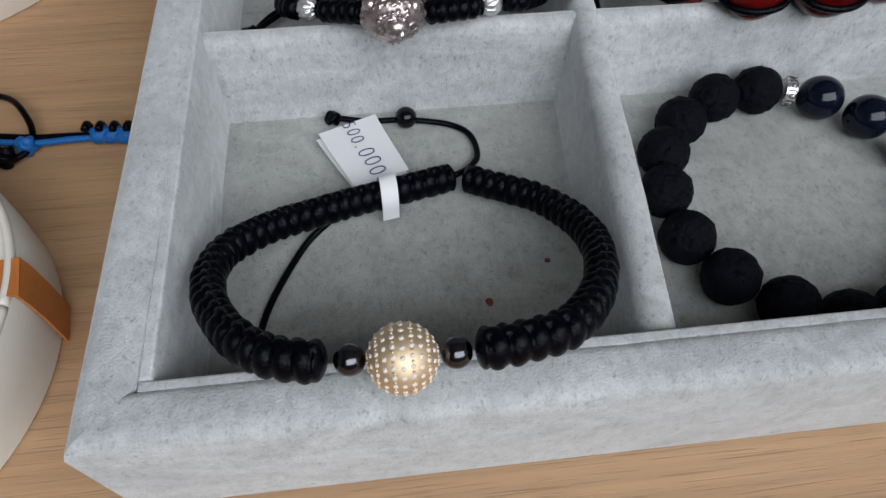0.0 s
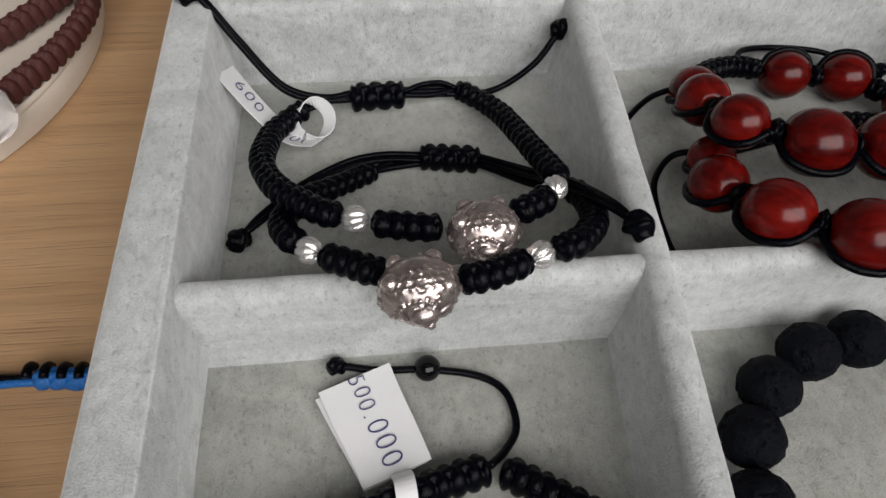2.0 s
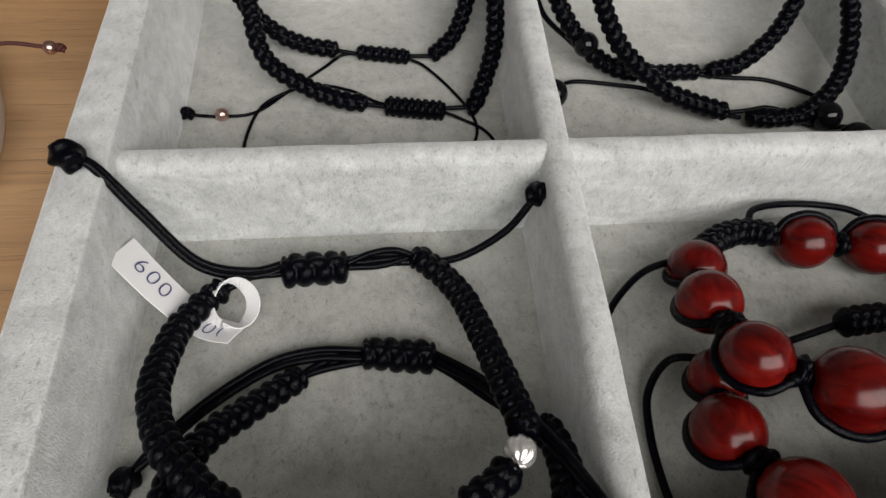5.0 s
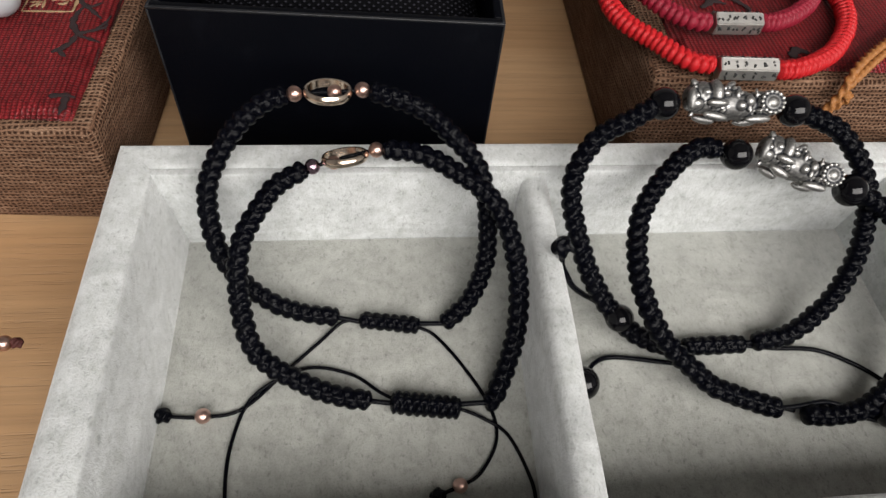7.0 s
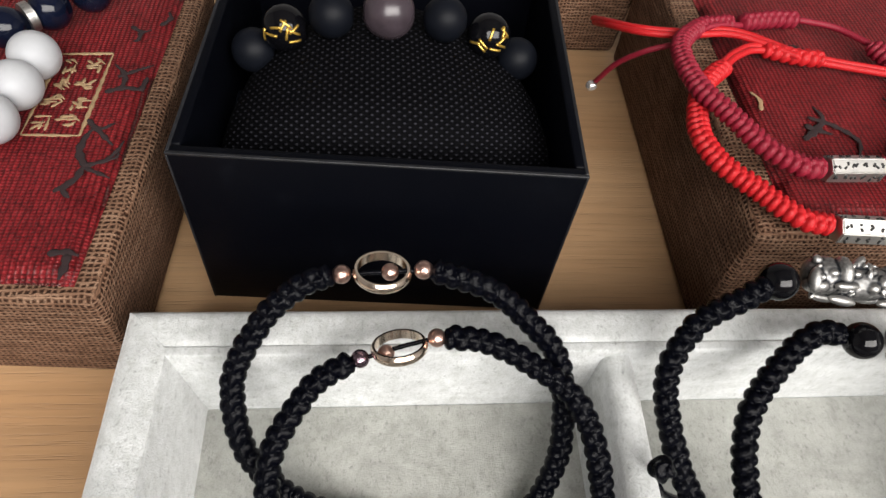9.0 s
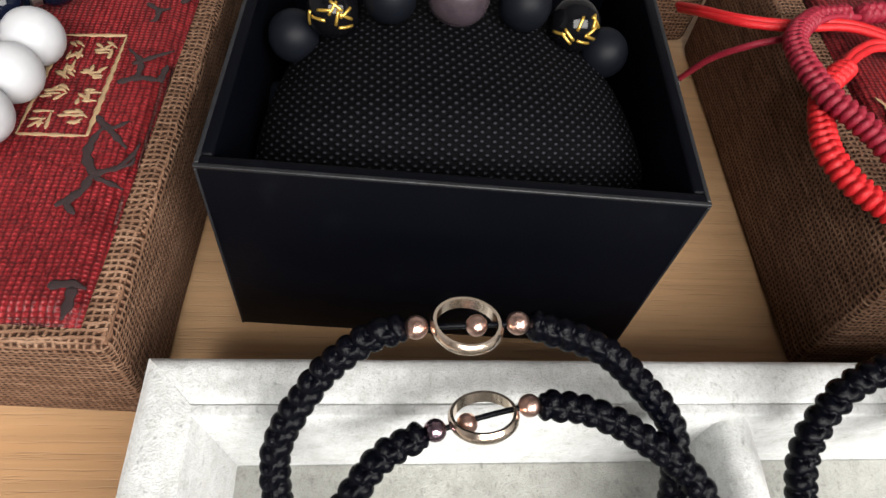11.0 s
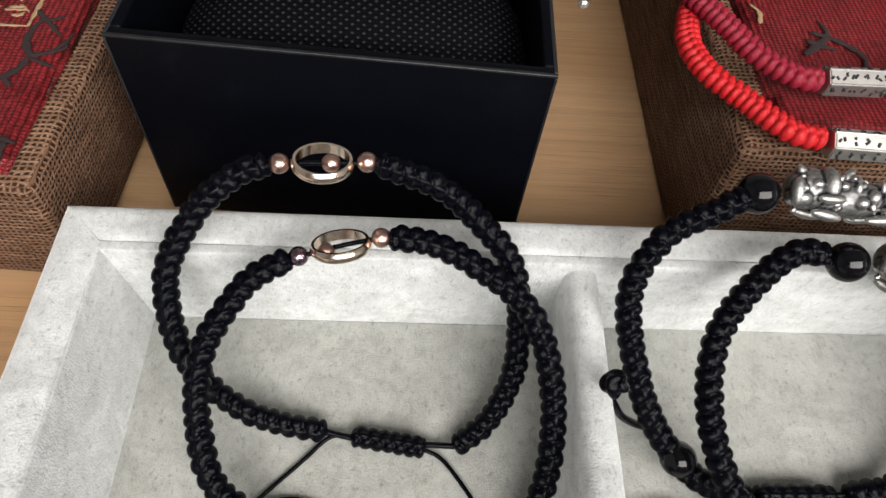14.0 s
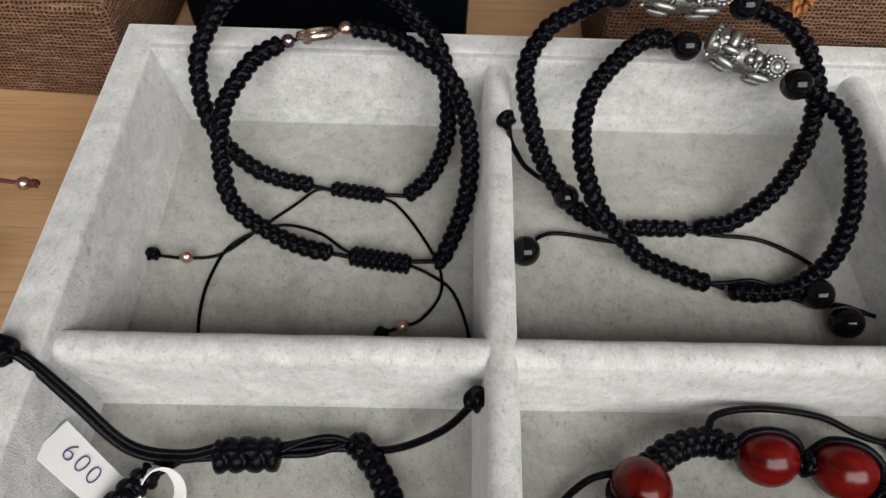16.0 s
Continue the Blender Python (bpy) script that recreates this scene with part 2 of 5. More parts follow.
LINT = plain_mat("reddish_crumb", (0.20, 0.05, 0.025), 0.8, 0.5, 0.3)


def glass_mat():
    m = Mat("clear_quartz", 0.03)
    m.put(0.85, "Transmission Weight").put(1.5, "IOR")
    return m.put(m.ramp(m.noise(0.15, 3), (0.35, (0.82, 0.80, 0.79)), (0.6, (0.97, 0.96, 0.95))), "Base Color").m


for mat, level in ((MATTE, 0.12), (FROST, 0.3), (ONYX, 0.28), (NAVY, 0.32)):
    mat.node_tree.nodes["Principled BSDF"].inputs["Specular IOR Level"].default_value = level
FROST.node_tree.nodes["Principled BSDF"].inputs["Subsurface Weight"].default_value = 0.7
FROST.node_tree.nodes["Principled BSDF"].inputs["Subsurface Radius"].default_value = (1.0, 1.0, 1.0)
FROST.node_tree.nodes["Principled BSDF"].inputs["Subsurface Scale"].default_value = 0.006
WORN = plain_mat("scuffed_leatherette", (0.009, 0.010, 0.013), 0.5, 0.35, 0.9, 0.1)
QUARTZ = glass_mat()
INKED = plain_mat("blackened_engraving", (0.02, 0.02, 0.02), 0.6)
CRYSTAL = plain_mat("white_crystal", (0.86, 0.76, 0.68), 0.12, 0.5, 0.1, 0.0)


# ---- shapes ----
def thing(name, base, label, category, group="", kind=""):
    """An empty at the base of a thing, that carries its parts."""
    ob = new(name)
    ob.empty_display_size = 0.01
    ob.location = Vector(base) * MM
    return tagged(ob, label, category, group, kind)


def part(name, mesh, material, parent, label="", m=None):
    """Links a mesh, built where it stands, as one part of a thing or of a part."""
    ob = new(name, mesh)
    if material and not mesh.materials:
        mesh.materials.append(material)
    if parent:
        ob.parent = parent
        ob.matrix_parent_inverse = WORLD[parent.name].inverted() if parent.name in WORLD else Matrix.Translation(parent.location).inverted()
    ob.matrix_basis = m if m is not None else Matrix.Identity(4)
    WORLD[ob.name] = ob.matrix_basis.copy()
    if label:
        ob["label"] = label
    return ob


WORLD = {}


def solid(name, bm, smooth=True, split=40):
    me = bpy.data.meshes.new(name)
    bm.normal_update()
    if smooth:
        for f in bm.faces:
            f.smooth = True
        for e in bm.edges:
            e.smooth = len(e.link_faces) != 2 or e.calc_face_angle(0.0) < radians(split)
    bm.to_mesh(me)
    bm.free()
    return me


def box_uv(me):
    """Planar coordinates in millimetres on each face, by the way it faces."""
    lay = me.uv_layers.new(name="uv")
    for p in me.polygons:
        n = p.normal
        ax = max(range(3), key=lambda i: abs(n[i]))
        u, v = ((1, 2), (0, 2), (0, 1))[ax]
        for li in p.loop_indices:
            co = me.vertices[me.loops[li].vertex_index].co
            lay.data[li].uv = (co[u] / MM, co[v] / MM)
    return me


def block(name, x0, x1, y0, y1, z0, z1, bevel=0.8, seg=3, foot=0.0, uv=False, round_top=None, m=None):
    """A box with rounded edges; foot draws in its base on each side."""
    bm = bmesh.new()
    bmesh.ops.create_cube(bm, size=1.0)
    for v in bm.verts:
        f = foot if v.co.z < 0 else 0.0
        v.co = Vector((x0 + f if v.co.x < 0 else x1 - f, y0 + f if v.co.y < 0 else y1 - f, z0 if v.co.z < 0 else z1)) * MM
    if round_top:
        top = [e for e in bm.edges if all(v.co.z > (z1 - 0.01) * MM for v in e.verts)]
        bmesh.ops.bevel(bm, geom=top, offset=round_top * MM, segments=5, profile=0.5, affect="EDGES")
    elif bevel:
        bmesh.ops.bevel(bm, geom=bm.edges[:], offset=bevel * MM, segments=seg, profile=0.5, affect="EDGES")
    if m:
        bm.transform(m)
    me = solid(name, bm, split=50)
    return box_uv(me) if uv else me


def resample(ctrl, step, closed=False):
    """A smooth line through the points, at even steps (millimetres)."""
    p = np.array(ctrl, float)
    n = len(p)
    dense = []
    for i in range(n if closed else n - 1):
        q = [p[(i + k) % n] if closed else p[min(max(i + k, 0), n - 1)] for k in (-1, 0, 1, 2)]
        if not closed and i == 0:
            q[0] = 2 * q[1] - q[2]
        if not closed and i == n - 2:
            q[3] = 2 * q[2] - q[1]
        for t in np.linspace(0, 1, 24, endpoint=False):
            dense.append(0.5 * (2 * q[1] + (q[2] - q[0]) * t + (2 * q[0] - 5 * q[1] + 4 * q[2] - q[3]) * t * t + (3 * q[1] - q[0] - 3 * q[2] + q[3]) * t ** 3))
    dense.append(p[0] if closed else p[-1])
    d = np.array(dense)
    s = np.r_[0, np.cumsum(np.linalg.norm(np.diff(d, axis=0), axis=1))]
    count = max(4, int(round(s[-1] / step)))
    at = np.linspace(0, s[-1], count + 1)
    return np.stack([np.interp(at, s, d[:, k]) for k in range(3)], 1), at


def tube(name, path, arc, half_w, half_t, ref=None, caps=True):
    """A skin round a line; half_w and half_t are arrays (places x round) of half sizes along and across ref."""
    n, k = half_w.shape
    tan = np.gradient(path, axis=0)
    tan /= np.linalg.norm(tan, axis=1)[:, None]
    if ref is None:
        b = np.cross(tan[0], (0.3, 0.2, 1.0))
        bs = []
        for t in tan:
            b = b - t * (b @ t)
            b = b / np.linalg.norm(b)
            bs.append(b)
        b = np.array(bs)
    else:
        r = np.array(ref, float)
        b = r - tan * (tan @ r)[:, None]
        b /= np.linalg.norm(b, axis=1)[:, None]
    side = np.cross(tan, b)
    th = np.linspace(0, 2 * np.pi, k, endpoint=False)
    co = path[:, None] + b[:, None] * (half_w * np.cos(th))[..., None] + side[:, None] * (half_t * np.sin(th))[..., None]
    verts = (co.reshape(-1, 3) * MM).tolist()
    faces = [(i * k + j, i * k + (j + 1) % k, (i + 1) * k + (j + 1) % k, (i + 1) * k + j) for i in range(n - 1) for j in range(k)]
    if caps:
        faces += [tuple(range(k))[::-1], tuple(range((n - 1) * k, n * k))]
    me = bpy.data.meshes.new(name)
    me.from_pydata(verts, [], faces)
    me.polygons.foreach_set("use_smooth", [True] * len(me.polygons))
    me.update()
    return me


def ends(arc, length):
    """A rounding factor towards both ends of a line."""
    d = np.clip(np.minimum(arc, arc[-1] - arc) / length, 0, 1)
    return np.sqrt(np.clip(1 - (1 - d) ** 2, 0.02, 1))


def braid_mesh(ctrl, width, thick, pitch, ref, lean=0.0, round_end=1.6, deep=0.42, seed=0):
    """A square-knot braid: two rows of round lobes, one half a knot behind the other, and small ones between."""
    path, arc = resample(ctrl, pitch / 11)
    th = np.linspace(0, 2 * np.pi, 32, endpoint=False)
    rng = np.random.RandomState(seed + int(abs(ctrl[0][0] * 10)))
    marks = np.arange(0, arc[-1] + 9, 3.0)
    wob = np.interp(arc, marks, rng.uniform(-0.10, 0.10, len(marks)))
    lobe = np.zeros((len(arc), len(th)))
    for turn, shift, wide, full in ((0.5, 0.0, 1.38, 1.0), (1.5, 0.5, 1.38, 1.0), (0.0, 0.25, 0.5, 0.62), (1.0, 0.75, 0.5, 0.62)):
        dt = (th - math.pi * turn + math.pi) % (2 * math.pi) - math.pi
        ph = arc / pitch + wob + shift
        cell = np.floor(ph).astype(int)
        size = full * rng.uniform(0.88, 1.06, cell.max() + 3)[cell]
        ds = (ph - cell - 0.5)[:, None] + (0.06 + lean) * dt[None]
        lobe = np.maximum(lobe, size[:, None] * np.clip(1 - (dt[None] / wide) ** 2 - (ds / 0.56) ** 2, 0, 1) ** 0.55)
    k = (1.0 - deep + (deep + 0.06) * lobe) * ends(arc, round_end)[:, None]
    return tube("braid", path, arc, k * width / 2, k * thick / 2, ref)


def braid(parent, ctrl, width=5.0, thick=4.5, pitch=2.4, ref=(0, 0, 1), mat=None, name="braid", label="", **kw):
    return part(name, braid_mesh(ctrl, width, thick, pitch, ref, **kw), mat or BLACK, parent, label)


def slide_knot(parent, a, b, size, mat=None, turns=5, ref=(0, 0, 1)):
    """The wrapped knot in which the cords slide."""
    a, b = np.array(a, float), np.array(b, float)
    pitch = np.linalg.norm(b - a) / turns
    return part("sliding_knot", braid_mesh([a, a * 0.6 + b * 0.4, a * 0.3 + b * 0.7, b], size * 1.12, size * 0.98, pitch, ref, lean=0.05, deep=0.36, round_end=1.2), mat or BLACK, parent)


def cord(parent, ctrl, r=0.65, mat=None, name="cord"):
    path, arc = resample(ctrl, 0.8)
    th = np.linspace(0, 2 * np.pi, 10, endpoint=False)
    k = r * (1 + 0.025 * np.sin(2 * np.pi * arc[:, None] / 1.7 + 2 * th))
    return part(name, tube("cord", path, arc, k, k), mat or BLACK, parent)


def lump(r, squash=(1, 1, 1), rough=0.12, per=0.5, seed=0.0, sub=3):
    bm = bmesh.new()
    bmesh.ops.create_icosphere(bm, subdivisions=sub, radius=r * MM)
    for v in bm.verts:
        q = v.co / MM
        v.co = v.co * (1 + rough * noise.noise(q * per + Vector((seed, seed * 2, 0))))
        v.co = Vector([v.co[i] * squash[i] for i in range(3)])
    return solid("lump", bm, split=180)


def knob(parent, at, r=2.1, mat=None, way=(0, 0, 1), name="end_knot"):
    q = Vector(way).to_track_quat("Z", "Y").to_matrix().to_4x4()
    bm = bmesh.new()
    bmesh.ops.create_icosphere(bm, subdivisions=4, radius=r * MM)
    for v in bm.verts:
        n = v.co.normalized()
        a = math.atan2(n.y, n.x)
        v.co *= 1 + 0.13 * math.sin(3 * a + 5 * n.z) - 0.05 * math.cos(7 * n.z)
        v.co.z *= 1.15
    return part(name, solid("knot", bm, split=180), mat or BLACK, parent, m=Matrix.Translation(Vector(at) * MM) @ q)


BALLS = {}


def ball(parent, at, r, mat, name="bead", label="", stretch=1.0, way=(1, 0, 0), facets=0):
    """A drilled bead, its hole along way; stretch lengthens it that way; facets gives it a cut surface."""
    key = (r, stretch, facets, mat.name)
    if key not in BALLS:
        bm = bmesh.new()
        if facets:
            bmesh.ops.create_icosphere(bm, subdivisions=facets, radius=r * MM)
        else:
            bmesh.ops.create_uvsphere(bm, u_segments=32, v_segments=20, radius=r * MM)
            for v in bm.verts:
                h = math.hypot(v.co.x, v.co.y) / (r * MM)
                if h < 0.2:
                    v.co.z *= 0.9
        for v in bm.verts:
            v.co.z *= stretch
        BALLS[key] = solid("bead", bm, smooth=not facets, split=70)
        BALLS[key].materials.append(mat)
    q = Vector(way).to_track_quat("Z", "Y").to_matrix().to_4x4()
    spin = Matrix.Rotation(random.uniform(0, 6.28), 4, "Z")
    return part(name, BALLS[key], None, parent, label, Matrix.Translation(Vector(at) * MM) @ q @ spin)


def fused(name, pieces, voxel):
    """Joins overlapping lumps (centre, half sizes, turn) into one skin."""
    bm = bmesh.new()
    for (c, h, turn) in pieces:
        m = pose(*(Vector(c) * MM), *turn) @ Matrix.Diagonal((h[0] * MM, h[1] * MM, h[2] * MM, 1))
        bmesh.ops.create_icosphere(bm, subdivisions=3 if max(h) > 1.0 else 1, radius=1.0, matrix=m)
    me = bpy.data.meshes.new(name)
    bm.to_mesh(me)
    bm.free()
    tmp = new("tmp", me)
    mod = tmp.modifiers.new("fuse", "REMESH")
    mod.mode, mod.voxel_size, mod.use_smooth_shade = "VOXEL", voxel * MM, True
    out = bpy.data.meshes.new_from_object(tmp.evaluated_get(bpy.context.evaluated_depsgraph_get()))
    bpy.data.objects.remove(tmp)
    return out


def sheet(name, line, widths, thick=0.25, across=(1, 0, 0), step=0.8):
    """A strip of paper that follows a line."""
    path, arc = resample(line, step)
    tan = np.gradient(path, axis=0)
    tan /= np.linalg.norm(tan, axis=1)[:, None]
    a = np.array(across, float)
    a = a - tan * (tan @ a)[:, None]
    a /= np.linalg.norm(a, axis=1)[:, None]
    nrm = np.cross(tan, a)
    w = np.interp(np.linspace(0, 1, len(arc)), np.linspace(0, 1, len(widths)), widths)
    verts, faces = [], []
    for p, s, n, h in zip(path, a, nrm, w):
        for i, j in ((-1, -1), (1, -1), (1, 1), (-1, 1)):
            verts.append(tuple((p + s * i * h / 2 + n * j * thick / 2) * MM))
    for i in range(len(path) - 1):
        for j in range(4):
            faces.append((4 * i + j, 4 * i + (j + 1) % 4, 4 * i + 4 + (j + 1) % 4, 4 * i + 4 + j))
    faces += [(3, 2, 1, 0), tuple(4 * (len(path) - 1) + j for j in range(4))]
    me = bpy.data.meshes.new(name)
    me.from_pydata(verts, [], faces)
    me.update()
    return me


def writing(parent, text, size, m, mat=None):
    """Handwritten figures, each a mesh of its own."""
    step = [0.34 if c == "." else 0.58 for c in text]
    at = -sum(step) / 2
    for c, w in zip(text, step):
        cu = bpy.data.curves.new("figure", "FONT")
        cu.body, cu.size, cu.extrude, cu.align_x, cu.align_y = c, size * MM, 0.03 * MM, "CENTER", "CENTER"
        cu.offset = -0.022 * size * MM
        tmp = new("tmp", cu)
        me = bpy.data.meshes.new_from_object(tmp.evaluated_get(bpy.context.evaluated_depsgraph_get()))
        bpy.data.objects.remove(tmp)
        low = 0.0 if c == "." else random.uniform(-0.05, 0.05)
        part("figure", me, mat or INK, parent, m=m @ Matrix.Translation((size * MM * (at + w / 2), size * MM * low, 0)) @ Matrix.Rotation(random.uniform(-0.12, 0.02), 4, "Z"))
        at += w


def on_sheet(line, across, f, lift, shift=0.0, flip=1):
    """A pose on a paper strip, a fraction f along it, its x axis along the strip."""
    path, arc = resample(line, 0.4)
    i = int(f * (len(path) - 1))
    t = path[min(i + 2, len(path) - 1)] - path[max(i - 2, 0)]
    t = Vector(t).normalized()
    a = Vector(across)
    a = (a - t * a.dot(t)).normalized()
    n = t.cross(a)
    n = n if n.z > 0 else -n
    return axes(Vector(path[i]) + n * lift + a * shift, t, n.cross(t))


def axes(at, x, y):
    """A pose at a place (millimetres) with its x and y axes along the given ways."""
    x = Vector(x).normalized()
    z = x.cross(Vector(y)).normalized()
    y = z.cross(x)
    m = Matrix((x, y, z)).transposed().to_4x4()
    m.translation = Vector(at) * MM
    return m


# ---- the room round the table ----
def wall(name, *b, mat=None):
    return tagged(part(name, block(name, *b, bevel=0), mat or PLASTER, None), kind="structure", category="wall", label="plain pale grey painted wall of the room")


wall("wall_north", -1700, 2200, 1700, 1800, -750, 2050)
wall("wall_west", -1800, -1700, -1300, 1800, -750, 2050)
wall("wall_east", 2200, 2300, -1300, 1800, -750, 2050)
wall("wall_south", -1800, -600, -1300, -1200, -750, 2050)
wall("wall_south_side", 1850, 2300, -1300, -1200, -750, 2050)
wall("wall_south_sill", -600, 1850, -1300, -1200, -750, 620)
wall("wall_south_head", -600, 1850, -1300, -1200, 1880, 2050)
tagged(wall("ceiling", -1800, 2300, -1300, 1800, 2050, 2100), label="plain ceiling of the room", category="ceiling")
tagged(wall("floor", -1800, 2300, -1300, 1800, -800, -750, mat=FLOORING), label="brown boarded floor of the room", category="floor")
win = tagged(thing("window_1", (625, -1250, 620), "white painted window frame letting in soft daylight", "window"), kind="structure")
for b in ((-600, -550, -1290, -1240, 620, 1880), (1800, 1850, -1290, -1240, 620, 1880), (-550, 1800, -1290, -1240, 620, 670), (-550, 1800, -1290, -1240, 1830, 1880), (605, 645, -1290, -1240, 670, 1830)):
    part("window_frame", block("window_frame", *b, bevel=4), WHITEWOOD, win)

table = thing("table", (0, 0, -750), "light oak veneer table with a long straight grain", "table")
part("tabletop", block("tabletop", -650, 700, -480, 760, -28, 0, bevel=2), OAK, table)
for x in (-600, 650):
    for y in (-430, 710):
        part("leg", block("leg", x - 30, x + 30, y - 30, y + 30, -750, -28, bevel=3), OAK, table)

# ---- the velvet tray ----
TX0, TX1, TY0, TY1, FLOOR = -10, 286, -86.5, 175.5, 5
COLS = ((84, 90.5), (183, 189.5))
ROWS_Y = ((0.5, 6.2), (80.6, 87.2))
tray = thing("jewellery_tray", (138, 44, 0), "pale grey velvet jewellery tray with square compartments, on the table", "tray")
part("base", block("base", TX0 + 1, TX1 - 1, TY0 + 1, TY1 - 1, 0.3, FLOOR, bevel=0.5), VELVET, tray)


def mitred(x0, y0, x1, y1, inx, iny, w=8.4, top=31.0):
    """One rim wall, its ends cut at forty-five degrees and its top rounded."""
    length = math.hypot(x1 - x0, y1 - y0)
    ux, uy = (x1 - x0) / length, (y1 - y0) / length
    prof = [(0, 0.2), (0, top - 2.6), (0.5, top - 1.2), (1.6, top - 0.25), (3.0, top), (5.6, top - 0.1), (7.0, top - 0.22), (w - 0.15, top - 0.55), (w, top - 1.0), (w, 0.2)]
    bm = bmesh.new()
    n = 46
    rings = []
    for i in range(n + 1):
        ring = []
        for d, z in prof:
            lo, hi = d + 0.02, length - d - 0.02
            s = lo + (hi - lo) * i / n
            wob = 0.16 * noise.noise(Vector((x0 + ux * s, y0 + uy * s, z * 3)) * 0.11) if 3 < z < top + 1 else 0
            ring.append(bm.verts.new(Vector((x0 + ux * s + inx * (d + wob), y0 + uy * s + iny * (d + wob), z + wob)) * MM))
        rings.append(ring)
    for a, b in zip(rings, rings[1:]):
        for j in range(len(prof)):
            bm.faces.new((a[j], a[(j + 1) % len(prof)], b[(j + 1) % len(prof)], b[j]))
    bm.faces.new(rings[0][::-1]), bm.faces.new(rings[-1])
    bmesh.ops.recalc_face_normals(bm, faces=bm.faces)
    return solid("rim_wall", bm, split=60)


part("rim_wall", mitred(TX0 - 1.2, TY0, TX1, TY0, 0, 1), VELVET, tray)
part("rim_wall", mitred(TX1, TY0, TX1, TY1, -1, 0), VELVET, tray)
part("rim_wall", mitred(TX1, TY1, TX0 + 1, TY1, 0, -1), VELVET, tray)
part("rim_wall", mitred(TX0 + 1, TY1, TX0 - 1.2, TY0, 1, 0, 9.2), VELVET, tray)
IX0, IX1, IY0, IY1 = TX0 + 10.2, TX1 - 10.2, TY0 + 10.2, TY1 - 10.6
for k, b in enumerate(((IX0 - 2.1, IX0, IY0, IY1), (IX1, IX1 + 2.1, IY0, IY1), (IX0 - 2.1, IX1 + 2.1, IY0 - 2.1, IY0), (IX0 - 2.1, IX1 + 2.1, IY1, IY1 + 2.3))):
    me = block("lining", *b, 0.4, 30.5, round_top=0.6)
    for v in me.vertices:
        if k == 0 and v.co.z < 5 * MM and v.co.x > (IX0 - 1) * MM:
            v.co.x += float(np.interp(v.co.y / MM, (IY0, IY1), (-1.2, 3.4))) * MM
    part("lining", me, VELVET, tray)


def divider(x0, x1, y0, y1, top, line=None):
    """A padded partition with a round, slightly uneven top; line gives the middle of a bowed one."""
    along = 0 if x1 - x0 > y1 - y0 else 1
    n = int(max(x1 - x0, y1 - y0) / 3)
    w = (y1 - y0 if along == 0 else x1 - x0)
    prof = [(-0.5, FLOOR - 1), (-0.5, FLOOR + 1.5), (-0.5, FLOOR + 7), (-0.5, top - 2.6), (-0.42, top - 1.2), (-0.25, top - 0.3), (0, top), (0.25, top - 0.3), (0.42, top - 1.2), (0.5, top - 2.6), (0.5, FLOOR + 7), (0.5, FLOOR + 1.5), (0.5, FLOOR - 1)]
    bm = bmesh.new()
    rings = []
    for i in range(n + 1):
        f = i / n
        ring = []
        for a, z in prof:
            wob = 0.14 * noise.noise(Vector((x0 + f * (x1 - x0) * (along == 0), y0 + f * (y1 - y0) * (along == 1), z)) * 0.1) if z > FLOOR else 0
            flare = 1.0 + 0.34 * max(0, (FLOOR + 6 - z) / 6)
            if along == 0:
                p = (x0 + f * (x1 - x0), (y0 + y1) / 2 + a * w * flare + wob, z + wob)
            else:
                p = ((line(y0 + f * (y1 - y0)) if line else (x0 + x1) / 2) + a * w * flare + wob, y0 + f * (y1 - y0), z + wob)
            ring.append(bm.verts.new(Vector(p) * MM))
        rings.append(ring)
    for a, b in zip(rings, rings[1:]):
        for j in range(len(prof)):
            bm.faces.new((a[j], a[(j + 1) % len(prof)], b[(j + 1) % len(prof)], b[j]))
    bm.faces.new(rings[0][::-1]), bm.faces.new(rings[-1])
    bmesh.ops.recalc_face_normals(bm, faces=bm.faces)
    return solid("divider", bm, split=70)


def middle(y):
    """The bowed middle line of the first long partition."""
    return float(np.interp(y, (-77, -50, -23, 5, 35, 86, 163), (77.9, 80.6, 82.9, 84.8, 86.0, 87.3, 89.6)))


# floor pads in the darkened velvet, which paints in the shade between the walls
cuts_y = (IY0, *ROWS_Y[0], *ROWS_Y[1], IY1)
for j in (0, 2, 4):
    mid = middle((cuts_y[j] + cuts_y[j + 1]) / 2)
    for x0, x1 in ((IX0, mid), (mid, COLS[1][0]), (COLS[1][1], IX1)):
        part("floor_pad", block("floor_pad", x0 + 0.1, x1 - 0.1, cuts_y[j] + 0.1, cuts_y[j + 1] - 0.1, FLOOR - 1.5, FLOOR + 0.25, bevel=0.4, seg=2), SHADED, tray, "grey velvet floor pad, compartment shade put into its darker colour")
part("divider", divider(*COLS[0], IY0, IY1, 28.8, middle), VELVET, tray)
part("divider", divider(*COLS[1], IY0, IY1, 28.8), VELVET, tray)
for y0, y1 in ROWS_Y:
    mid = middle((y0 + y1) / 2)
    for x0, x1 in ((IX0, mid), (mid, COLS[1][0]), (COLS[1][1], IX1)):
        part("divider", divider(x0 - 0.3, x1 + 0.3, y0, y1, 28.0), VELVET, tray)

# crumbs on the velvet
for at, r in (((55.3, -55.5, 5.3), 0.8), ((69, -47, 5.2), 0.6)):
    tagged(part("crumb", lump(r, (1, 1, 0.5), 0.5, 0.9, at[0], 2), LINT, None, m=Matrix.Translation(Vector(at) * MM)), "tiny reddish brown crumb on grey velvet", "crumb", "crumbs on the tray")


